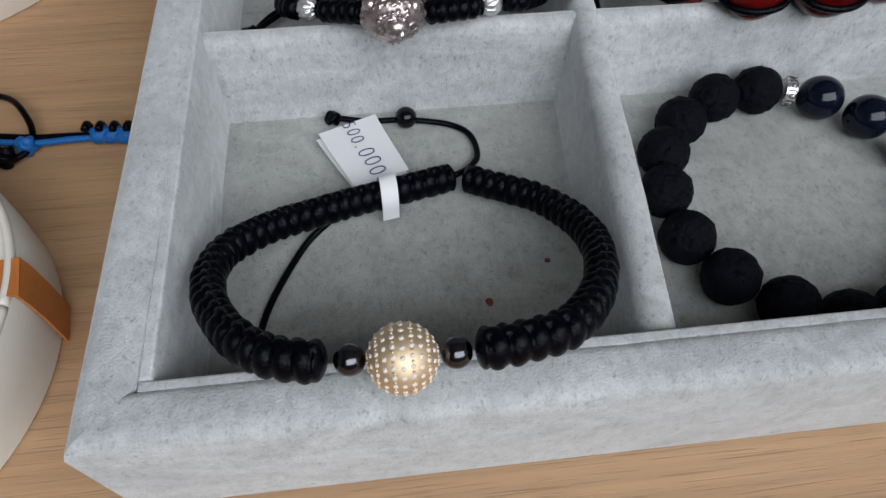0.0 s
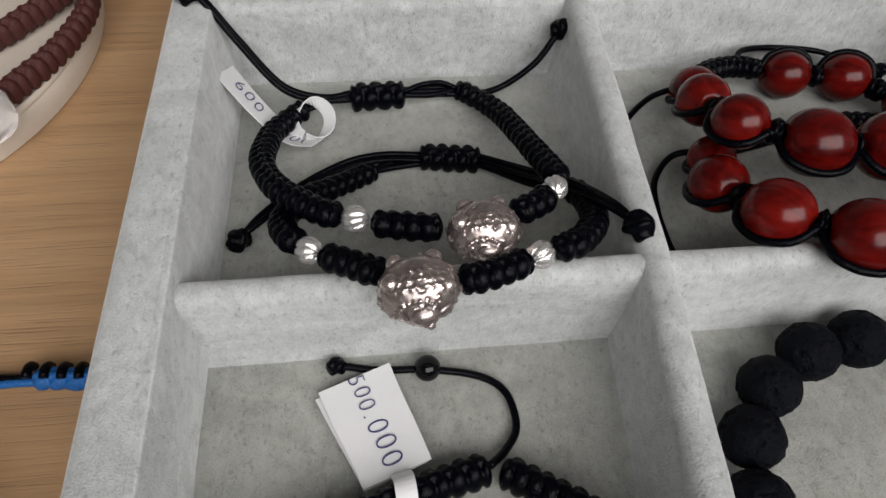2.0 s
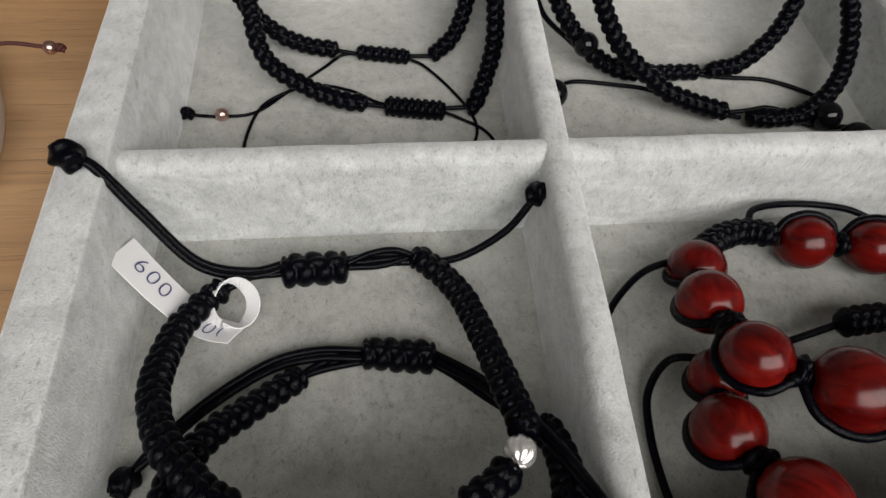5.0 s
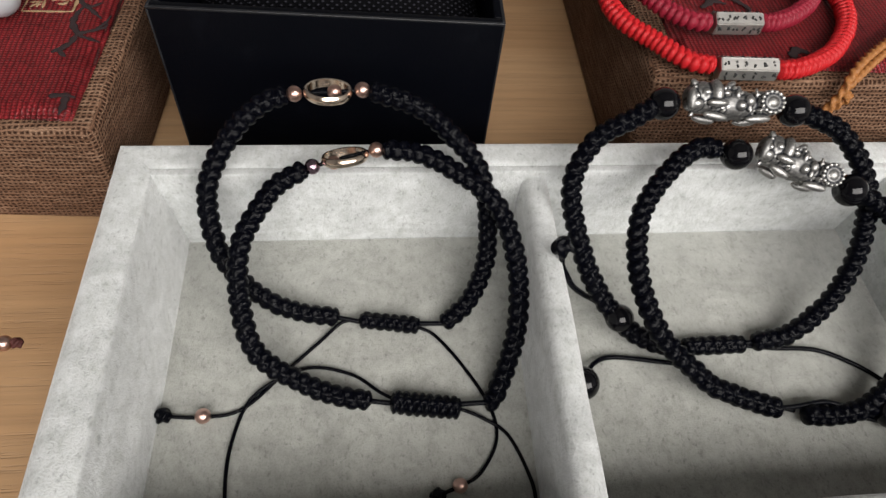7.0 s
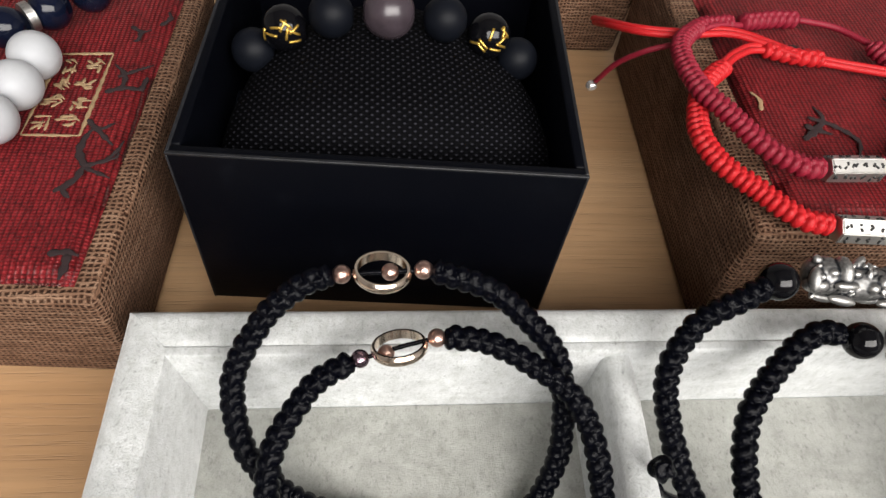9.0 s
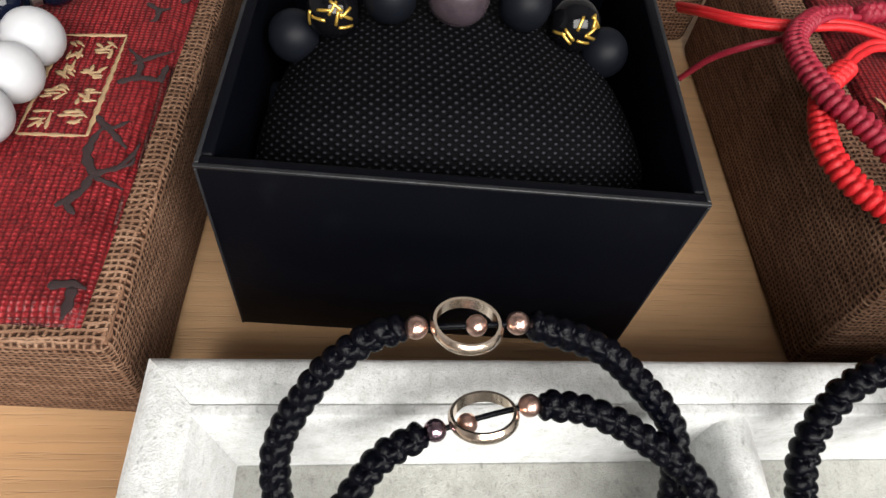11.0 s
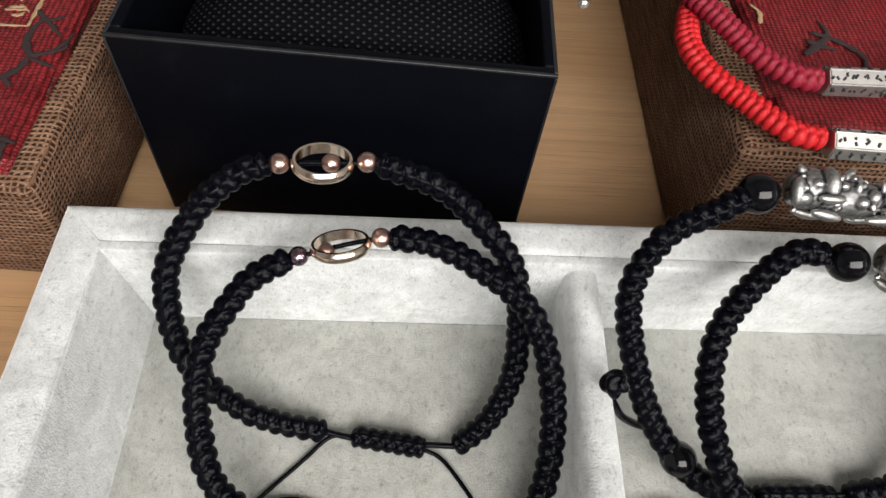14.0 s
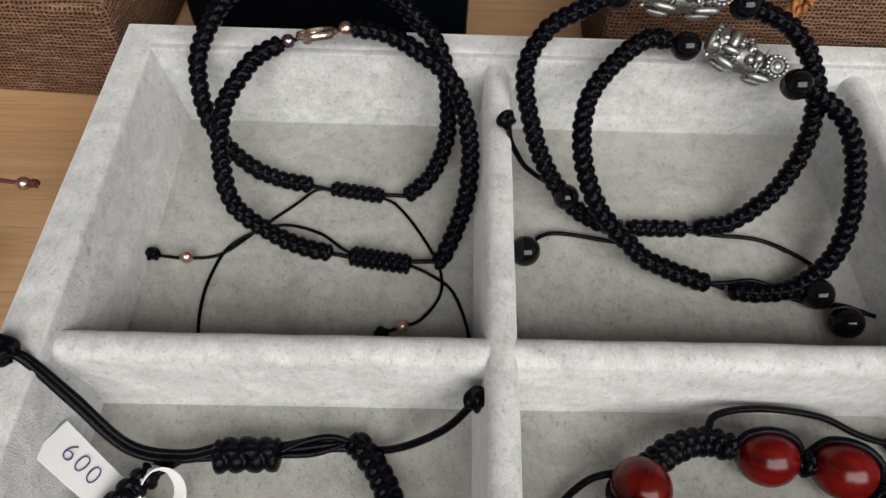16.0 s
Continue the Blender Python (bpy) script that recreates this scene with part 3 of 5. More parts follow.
# ---- bracelet with a gold pave ball ----
def gold_ball_bracelet():
    t = thing("bracelet", (40, -50, FLOOR), "black braided bracelet with a gold pave ball and dark beads", "bracelet")
    ref = (0, 0.567, 1)
    braid(t, [(26.3, -79.9, 38.2), (17.8, -77, 36.4), (10.5, -69.8, 32.3), (5.6, -58.8, 26), (6.1, -48.2, 20.4), (13.5, -40, 15.8), (26.5, -33.3, 12), (37.3, -29.1, 9.8), (52, -25.3, 9)], 7.6, 5.6, 2.8, ref, deep=0.34)
    braid(t, [(53.8, -25.8, 9), (58.4, -28.8, 10), (68.6, -37.6, 14.2), (73.2, -51.4, 21.8), (70.4, -65.9, 30), (62.6, -76.4, 36), (54.3, -79.5, 37.8), (47.0, -80.3, 38.2)], 7.6, 5.6, 2.8, ref, deep=0.34)
    ball(t, (29.6, -79.6, 37.8), 2.3, STEEL, "round_bead")
    ball(t, (44.4, -80.2, 38.0), 2.3, STEEL, "round_bead")
    c = Vector((36.9, -80.4, 38.3))
    g = ball(t, c, 5.0, GOLD, "gold_ball", "gold ball set all over with small white stones")
    bm = bmesh.new()
    bmesh.ops.create_icosphere(bm, subdivisions=1, radius=0.50 * MM)
    stone = solid("stone", bm, False)
    bm = bmesh.new()
    bmesh.ops.create_icosphere(bm, subdivisions=1, radius=0.24 * MM)
    claw = solid("claw", bm, True, 180)
    stone.materials.append(CRYSTAL), claw.materials.append(GOLD)
    q = Vector((1, 0, 0)).to_track_quat("Z", "Y").to_matrix()
    for i in range(1, 12):
        la = math.pi * i / 12
        n = max(6, int(round(22 * math.sin(la))))
        for j in range(n):
            lo = 2 * math.pi * (j + 0.5 * (i % 2)) / n
            d = q @ Vector((math.sin(la) * math.cos(lo), math.sin(la) * math.sin(lo), math.cos(la)))
            part("stone", stone, None, g, m=Matrix.Translation((c + d * 4.74) * MM))
            lo += math.pi / n
            d = q @ Vector((math.sin(la) * math.cos(lo), math.sin(la) * math.sin(lo), math.cos(la)))
            if i % 2:
                part("claw", claw, None, g, m=Matrix.Translation((c + d * 5.02) * MM))
    cord(t, [(52, -25, 9), (55.5, -22, 7.5), (58.3, -17.5, 6.6), (57.3, -10.7, 6.4), (52.4, -6.9, 6.4), (42.8, -5.0, 6.8), (33.6, -4.2, 6.5), (26.5, -3.0, 7)], 0.75)
    cord(t, [(25, -33, 8), (18.8, -38.3, 6.2), (12.6, -49.8, 6.0), (10, -58, 6), (9, -66, 6)], 0.75)
    ball(t, (42.8, -5.0, 7.6), 2.6, ONYX, "round_bead")
    knob(t, (25.4, -2.9, 7.0), 1.7, way=(1, 0, 0))
    line = [(28.8, -5.9, 7.7), (31.0, -12.0, 8.2), (33.8, -19.0, 8.8), (36.0, -25.2, 9.9)]
    over = (1, 0.22, 0.03)
    tag = part("price_tag", sheet("price_tag", line, [14.4, 13.8, 13.2, 12.6], across=over), PAPER, t, "folded white paper price tag with handwriting")
    part("stem", sheet("stem", [(36.4, -25.0, 9.9), (36.9, -27.0, 13.4), (37.2, -29.8, 13.8), (37.3, -32.9, 11.2), (37.2, -33.7, 6.6)], [3.6, 3.6], across=over), PAPER, tag)
    part("back_leaf", sheet("back_leaf", [(27.8, -6.5, 6.6), (30.4, -12.6, 7.0), (33.4, -19.4, 7.7), (35.8, -25.4, 9.2)], [14.0, 13.4, 12.8, 12.2], across=over), PAPER, tag)
    for txt, size, f in (("500.", 4.7, 0.22), ("000", 5.8, 0.71)):
        writing(tag, txt, size, on_sheet(line, over, f, 0.4))


gold_ball_bracelet()


# ---- two bracelets with silver beads ----
def silver_face(seed, mat):
    """A round antique silver bead with worn animal relief."""
    rnd = random.Random(seed)
    p = [((0, 0, 0), (6.6, 5.6, 5.4), (0, 0, 0)), ((0, -3.6, -2.6), (2.6, 2.4, 2.2), (0, 0, 0)), ((4.0, -2.9, 1.0), (1.7, 1.6, 1.7), (0, 0, 0)), ((-4.2, -2.2, 2.4), (1.9, 1.6, 1.6), (0, 0, 0)),
         ((0.6, -4.8, -4.2), (1.0, 1.0, 1.0), (0, 0, 0)), ((6.0, -1.2, -0.4), (1.0, 1.0, 1.0), (0, 0, 0)), ((-6.0, -1.2, -0.4), (1.0, 1.0, 1.0), (0, 0, 0)), ((3.0, 1.2, 4.4), (1.5, 1.0, 1.5), (0, 0, 0)), ((-3.0, 1.2, 4.4), (1.5, 1.0, 1.5), (0, 0, 0))]
    on = lambda a, b, k=1.0: (6.6 * k * math.sin(a), 5.6 * k * math.sin(b) * math.cos(a), 5.4 * k * math.cos(b) * math.cos(a))
    for i in range(80):
        a, b = rnd.uniform(-1.4, 1.4), rnd.uniform(0.85 * math.pi, 2.15 * math.pi)
        p.append((on(a, b, 0.96), (rnd.uniform(0.45, 0.9), rnd.uniform(0.35, 0.5), rnd.uniform(0.4, 0.6)), (rnd.uniform(0, 180), rnd.uniform(0, 180), rnd.uniform(0, 180))))
    # overlapping scales on the crown, in rows
    for row in range(3):
        for k in range(6 - row % 2):
            for u in np.linspace(0, math.pi, 7):
                a, b = (k - 2.5 + 0.5 * (row % 2)) * 0.23 + 0.12 * math.cos(u), 1.52 * math.pi + 0.26 + row * 0.22 + 0.10 * math.sin(u)
                p.append((on(a, b, 0.99), (0.22, 0.22, 0.22), (0, 0, 0)))
    # coin rings on the front
    for ca, cb, r in ((-0.16, 1.37 * math.pi, 0.42), (-0.16, 1.37 * math.pi, 0.20), (0.55, 1.28 * math.pi, 0.2)):
        for u in np.linspace(0, 2 * math.pi, 18, endpoint=False):
            p.append((on(ca + r * math.cos(u), cb + r * math.sin(u), 1.0), (0.34, 0.34, 0.34), (0, 0, 0)))
    me = fused("silver_bead", p, 0.19)
    me.materials.append(mat)
    return me


def grooved_ball(parent, at, way):
    """A small bright silver ball with slanting cuts."""
    if "grooved" not in BALLS:
        bm = bmesh.new()
        bmesh.ops.create_uvsphere(bm, u_segments=48, v_segments=26, radius=2.6 * MM)
        for v in bm.verts:
            a = math.atan2(v.co.y, v.co.x)
            v.co *= 1 - 0.14 * max(0, math.sin(7 * a + v.co.z / MM * 1.1)) ** 2
        BALLS["grooved"] = solid("silver_ball", bm, split=180)
        BALLS["grooved"].materials.append(BRIGHT)
    q = Vector(way).to_track_quat("Z", "Y").to_matrix().to_4x4()
    return part("silver_ball", BALLS["grooved"], None, parent, "bright silver ball with slanting cuts", Matrix.Translation(Vector(at) * MM) @ q)


def silver_bead_bracelets():
    t = thing("bracelet", (41, 40, FLOOR), "black braided bracelet with silver relief bead and paper price tag", "bracelet", "silver bead bracelets")
    ref = (0, 0.42, 1)
    w = dict(width=6.2, thick=5.4, pitch=2.7, ref=ref)
    part("silver_bead", silver_face(3, ROSY), None, t, "antique silver bead with worn relief", axes((53.6, 9.3, 31.8), (1, 0.05, 0), (0.02, 0.72, -0.62)))
    braid(t, [(46.6, 10.6, 31.4), (40, 12, 30.9), (34, 14.0, 30)], **w)
    braid(t, [(28.6, 16.2, 29.2), (23.9, 19.2, 27.8), (16, 27.9, 24.1), (11.4, 39.4, 19.3), (11.8, 52.5, 13.8), (15.2, 60.0, 11.4), (19.4, 64.0, 11.2)], **w)
    braid(t, [(56.5, 71.6, 8.2), (60, 69, 8.6), (65.9, 58.9, 11.6), (69.7, 39.8, 19.1), (71.5, 27.6, 24.3), (71, 25, 25.4)], **w)
    braid(t, [(68.2, 20.2, 27.2), (65.2, 17.2, 28.7), (60, 14, 30)], **w)
    grooved_ball(t, (31.1, 15.2, 29.6), (1, -0.3, 0))
    grooved_ball(t, (69.9, 22.4, 26.4), (0.4, 1, -0.4))
    for d in (-1.0, 0.0, 1.0):
        cord(t, [(15.5, 61, 10.5), (20, 64.5 - d, 10.4 + 0.8 * abs(d)), (29, 67.6 + d, 10.6), (43, 68.4 + d, 10.6), (50, 69.6 + d * 1.4, 9.6), (57, 70.9, 8.6)], 0.75)
    cord(t, [(43, 67.8, 11.4), (48, 70, 11.6), (53, 71.2, 10.8), (57, 70.8, 9)], 0.7)
    slide_knot(t, (29.6, 67.0, 10.8), (43.6, 67.6, 10.8), 7.0, turns=4)
    for d in (0.0, 1.3):
        cord(t, [(31, 67.8 + d, 10.8), (23.5, 66 + d, 11.2), (14, 66.8 + d, 14.8), (5, 73.2 + d, 23.4), (-1.5, 78 + d * 0.6, 31.4), (-5, 79.2, 33.4)], 0.8)
    cord(t, [(42, 68.6, 10.6), (55, 69.6, 8.4), (66, 69.4, 9.2), (76, 71.6, 15), (82, 75.0, 22)], 0.85)
    knob(t, (-5.6, 79.4, 33.4), 2.8, way=(1, -0.5, -0.4))
    knob(t, (82.4, 75.4, 22.8), 2.3, way=(1, 0.4, 1))
    line = [(1.5, 67.4, 20.6), (8.4, 61.6, 13.4), (15.2, 56.8, 8.6), (21.8, 53.8, 9.6)]
    over = (0.25, 0.85, -0.42)
    tag = part("price_tag", sheet("price_tag", line, [8.8, 8.4, 7.7, 6.0], across=over), PAPER, t, "white paper price tag with handwriting, looped round the cord")
    part("loop", sheet("loop", [(20.4 + 4.4 * math.cos(a), 59.8 + 3.8 * math.sin(a), 11.0 + 2.4 * math.sin(a)) for a in np.linspace(-1.9, 4.2, 22)], [3.6, 3.6], across=(0.8, -0.2, 0.55)), PAPER, tag)
    writing(tag, "600", 5.4, on_sheet(line, over, 0.28, 0.45))
    writing(tag, "000", 5.0, on_sheet(line, over, 0.80, 0.45, -0.6))

    t = thing("bracelet", (45, 30, FLOOR), "black braided bracelet, its silver relief bead over a velvet divider", "bracelet", "silver bead bracelets")
    ref = (0, 0.57, 1)
    w["ref"] = ref
    part("silver_bead", silver_face(8, ROSY), None, t, "antique silver bead with worn relief", axes((41.0, -4.4, 36.2), (1, 0.12, 0), (0.02, 0.72, -0.62)))
    braid(t, [(35.6, 0.4, 33.6), (30, 4.6, 31.3), (25.2, 7.9, 29.3)], **w)
    braid(t, [(20.6, 12.4, 26.8), (18, 16.4, 24.3), (16.6, 23.4, 20.2), (20.3, 31.9, 15.8), (26, 37.6, 12.2), (34.5, 45.4, 8)], **w)
    braid(t, [(76.3, 30.4, 16.9), (77.6, 22, 21.4), (75.8, 13.6, 26), (70.5, 7, 29.8), (65.6, 4.9, 31)], **w)
    braid(t, [(60.2, 2.2, 32.4), (54.5, -0.8, 34.2), (47.5, -3.2, 35.6)], **w)
    grooved_ball(t, (22.8, 9.9, 28.2), (0.7, -0.6, 0.3))
    grooved_ball(t, (62.8, 3.7, 31.6), (1, 0.5, -0.3))
    for d in (-0.9, 0.9):
        cord(t, [(33.5, 44.7, 8.2), (40, 47.9 + d, 7), (52, 49.0 + d, 7), (60, 46.8 + d, 7.2), (70, 36.6 + d, 11.6), (76.4, 29.2, 17)], 0.75)
        cord(t, [(46, 48.9 + d, 7.8), (37, 49.4 + d, 8), (28, 47.2 + d, 8.3), (18, 40.4 + d, 9), (10, 32.9 + d, 9), (5.8, 28.6, 8.4)], 0.75)
        cord(t, [(59, 47.9 + d, 7.8), (68, 39.6 + d, 12), (75, 26.6 + d, 22), (79, 15 + d, 29.5), (81.5, 9.5, 31)], 0.75)
    slide_knot(t, (45.4, 49.4, 7.6), (60.2, 47.4, 7.6), 6.6, turns=5)
    knob(t, (5.0, 27.6, 8.2), 2.4, way=(1, 1, 0))
    knob(t, (81.8, 8.8, 31.2), 2.6, way=(1, -1.4, 0.3))


silver_bead_bracelets()


# ---- two bracelets with gold rings ----
def ring_band(parent, at, axis, r=4.9, w=0.9):
    """A flat-sided gold ring seen partly through its hole."""
    bm = bmesh.new()
    n = 56
    prof = [(r - 0.45, -w), (r, -w * 1.05), (r + 0.35, -w * 0.5), (r + 0.42, 0), (r + 0.35, w * 0.5), (r, w * 1.05), (r - 0.45, w)]
    rings = [[bm.verts.new(Vector((d * math.cos(a), d * math.sin(a), z)) * MM) for d, z in prof] for a in np.linspace(0, 2 * math.pi, n, endpoint=False)]
    for i in range(n):
        a, b = rings[i], rings[(i + 1) % n]
        for j in range(len(prof)):
            bm.faces.new((a[j], b[j], b[(j + 1) % len(prof)], a[(j + 1) % len(prof)]))
    bmesh.ops.recalc_face_normals(bm, faces=bm.faces)
    q = Vector(axis).to_track_quat("Z", "Y").to_matrix().to_4x4()
    return part("gold_ring", solid("gold_ring", bm, split=35), RING, parent, "pale gold ring threaded on the cord", Matrix.Translation(Vector(at) * MM) @ q)


def ring_bracelets():
    t = thing("bracelet", (41, 140, FLOOR), "black braided bracelet with a gold ring, leaning on the tray rim", "bracelet", "gold ring bracelets")
    ref = (0, -1.33, 1)
    w = dict(width=4.9, thick=4.6, pitch=2.55, ref=ref)
    braid(t, [(32.4, 171.2, 48.8), (27, 170.2, 47.4), (19.9, 166.3, 42.4), (13.8, 159.3, 33), (14.4, 151.5, 22.6), (18.5, 146.5, 16), (25.7, 142.6, 11), (33, 140.8, 8.4), (41.5, 139.8, 7.6)], **w)
    braid(t, [(65.6, 137.4, 7.2), (68.5, 138.5, 8), (73.4, 142.6, 11.4), (76.8, 149.8, 20.3), (74.8, 160.4, 34.5), (67.9, 165.9, 41.7), (60.3, 169.6, 46.7), (49.4, 171.8, 49.6)], **w)
    ring_band(t, (40.8, 171.4, 49.4), (0.03, 0.28, 0.96))
    ball(t, (33.6, 171.2, 49), 1.75, COPPER, "round_bead", facets=3)
    ball(t, (48.2, 171.7, 49.7), 1.75, COPPER, "round_bead", facets=3)
    ball(t, (42.2, 171.4, 49.4), 1.6, COPPER, "round_bead", facets=3)
    cord(t, [(32, 171.1, 48.8), (40.8, 171.4, 49.4), (50, 171.7, 49.6)], 0.45)
    cord(t, [(40.5, 139.8, 7.4), (50, 138.2, 6.8), (66.5, 137.3, 7)], 0.6)
    slide_knot(t, (46.0, 139.0, 7.4), (60.6, 136.8, 7.2), 4.2, turns=7)
    cord(t, [(47, 139, 7), (42, 139, 6.2), (37, 134.4, 5.8), (29.9, 127.6, 5.7), (20.7, 118.6, 5.7), (12.5, 116.9, 6.0), (4.6, 117.3, 6.4)], 0.42)
    ball(t, (12.5, 116.9, 6.7), 1.7, COPPER, "round_bead", facets=3)
    knob(t, (4.2, 117.3, 6.9), 1.6, way=(1, 0, 0))
    cord(t, [(60, 136.8, 6.6), (64.1, 134.6, 6), (70.1, 126.4, 5.7), (75.2, 116.1, 5.7), (75.6, 108.3, 5.7), (71.2, 101.4, 5.9), (66.5, 98.9, 6.3), (62.2, 97.4, 6.2)], 0.42)
    ball(t, (66.6, 98.9, 6.7), 1.6, COPPER, "round_bead", facets=3)
    knob(t, (61.8, 97.2, 6.5), 1.5, way=(1, 0.3, 0))

    t = thing("bracelet", (48, 125, FLOOR), "black braided bracelet with a tilted gold ring and small rosy beads", "bracelet", "gold ring bracelets")
    ref = (0, -0.72, 1)
    w["ref"] = ref
    braid(t, [(35.8, 159.6, 37.9), (31, 157.8, 36.5), (26.8, 154.6, 34.3), (21.4, 146.8, 28.7), (20.6, 137.9, 22.3), (23.7, 127.9, 15.1), (31.9, 122.6, 11.3), (41, 119.2, 9), (48.8, 117.9, 8.2)], **w)
    braid(t, [(73.6, 116.4, 7.8), (76.4, 118, 8.6), (81.6, 130.2, 16.7), (81.8, 142.6, 25.6), (77.4, 153, 33.2), (67.7, 159.3, 37.7), (60.2, 162.2, 39.8), (52.0, 163.2, 40.3)], **w)
    ring_band(t, (44.0, 161.6, 39.4), (-0.12, 0.5, 0.86))
    ball(t, (36.9, 160, 38.2), 1.75, PURPLE, "round_bead", facets=3)
    ball(t, (50.9, 163, 40.2), 1.75, COPPER, "round_bead", facets=3)
    ball(t, (41.6, 160.8, 38.6), 1.6, COPPER, "round_bead", facets=3)
    cord(t, [(36, 159.6, 38), (44, 161.6, 39.4), (52, 163.2, 40.3)], 0.45)
    cord(t, [(48, 118, 8), (60, 116.5, 7.5), (74.5, 116.4, 7.8)], 0.6)
    slide_knot(t, (52.6, 117.6, 7.8), (68.4, 115.4, 7.6), 5.2, turns=9)
    cord(t, [(54, 118, 7.6), (50.5, 120.6, 6.5), (43.9, 125.6, 5.9), (33.7, 127.3, 6.2), (22.9, 121.5, 5.9), (19, 111.4, 5.8), (18.6, 100.9, 5.7), (20.5, 91, 5.7)], 0.42)
    cord(t, [(68, 115.6, 7), (73, 113.6, 6), (78.5, 109.2, 5.7), (82, 99.3, 5.7), (82.2, 92, 5.7)], 0.42)


ring_bracelets()


# ---- two bracelets with silver beast charms ----
def charm_mesh():
    """A small crouching silver beast with curled mane and a round tail disc, worn smooth."""
    rnd = random.Random(5)
    p = [((0, 0, 0), (7.6, 3.6, 3.5), (0, 0, 0)), ((-6.6, 0, 1.2), (3.6, 3.6, 3.8), (0, 0, 0)), ((-8.6, -1.2, -0.6), (1.9, 2.6, 1.7), (0, 0, 0)), ((6.2, 0, 0.2), (3.4, 3.6, 3.4), (0, 0, 0)),
         ((-8.2, -1.0, 3.7), (0.9, 0.9, 1.7), (0, -28, 0)), ((-0.9, -1.0, 3.9), (0.85, 0.85, 1.8), (0, 38, 0)), ((-4.6, -2.0, 1.8), (1.6, 2.6, 3.4), (0, 0, 0)), ((-6.8, -2.8, 2.0), (1.0, 1.2, 0.9), (0, 0, 0)), ((-2.6, -2.8, 2.0), (1.0, 1.2, 0.9), (0, 0, 0)), ((-4.6, -3.8, -0.4), (2.2, 1.0, 0.9), (0, 0, 0)), ((0.6, -3.2, -0.6), (1.1, 1.2, 1.1), (0, 0, 0)), ((2.4, -3.3, 0.6), (1.0, 1.1, 1.3), (0, 0, 0)), ((-9.4, -2.4, 0.4), (1.1, 1.2, 2.6), (0, 0, 0)),
         ((-4.5, -2.6, -3.3), (2.6, 1.1, 1.0), (0, 10, 0)), ((4.8, -2.6, -3.3), (2.8, 1.1, 1.0), (0, -6, 0)), ((-4.5, 2.6, -3.3), (2.6, 1.1, 1.0), (0, 10, 0)), ((4.8, 2.6, -3.3), (2.8, 1.1, 1.0), (0, -6, 0)),
         ((7.2, -3.2, 0.6), (2.9, 0.9, 2.9), (0, 0, 0)), ((7.2, -3.9, 0.6), (1.1, 0.6, 1.1), (0, 0, 0))]
    for k in range(14):
        a = 2 * math.pi * k / 14
        p.append(((7.2 + 2.4 * math.cos(a), -3.9, 0.6 + 2.4 * math.sin(a)), (0.5, 0.45, 0.5), (0, 0, 0)))
    for i in range(44):
        x, a = rnd.uniform(-9, 5), rnd.uniform(math.pi * 0.75, math.pi * 2.25)
        p.append(((x, 3.5 * math.sin(a), 3.4 * math.cos(a) + 0.4), (rnd.uniform(0.5, 1.3), rnd.uniform(0.35, 0.6), rnd.uniform(0.35, 0.6)), (rnd.uniform(0, 180), rnd.uniform(0, 180), rnd.uniform(0, 180))))
    me = fused("silver_charm", p, 0.2)
    me.materials.append(SILVER)
    return me


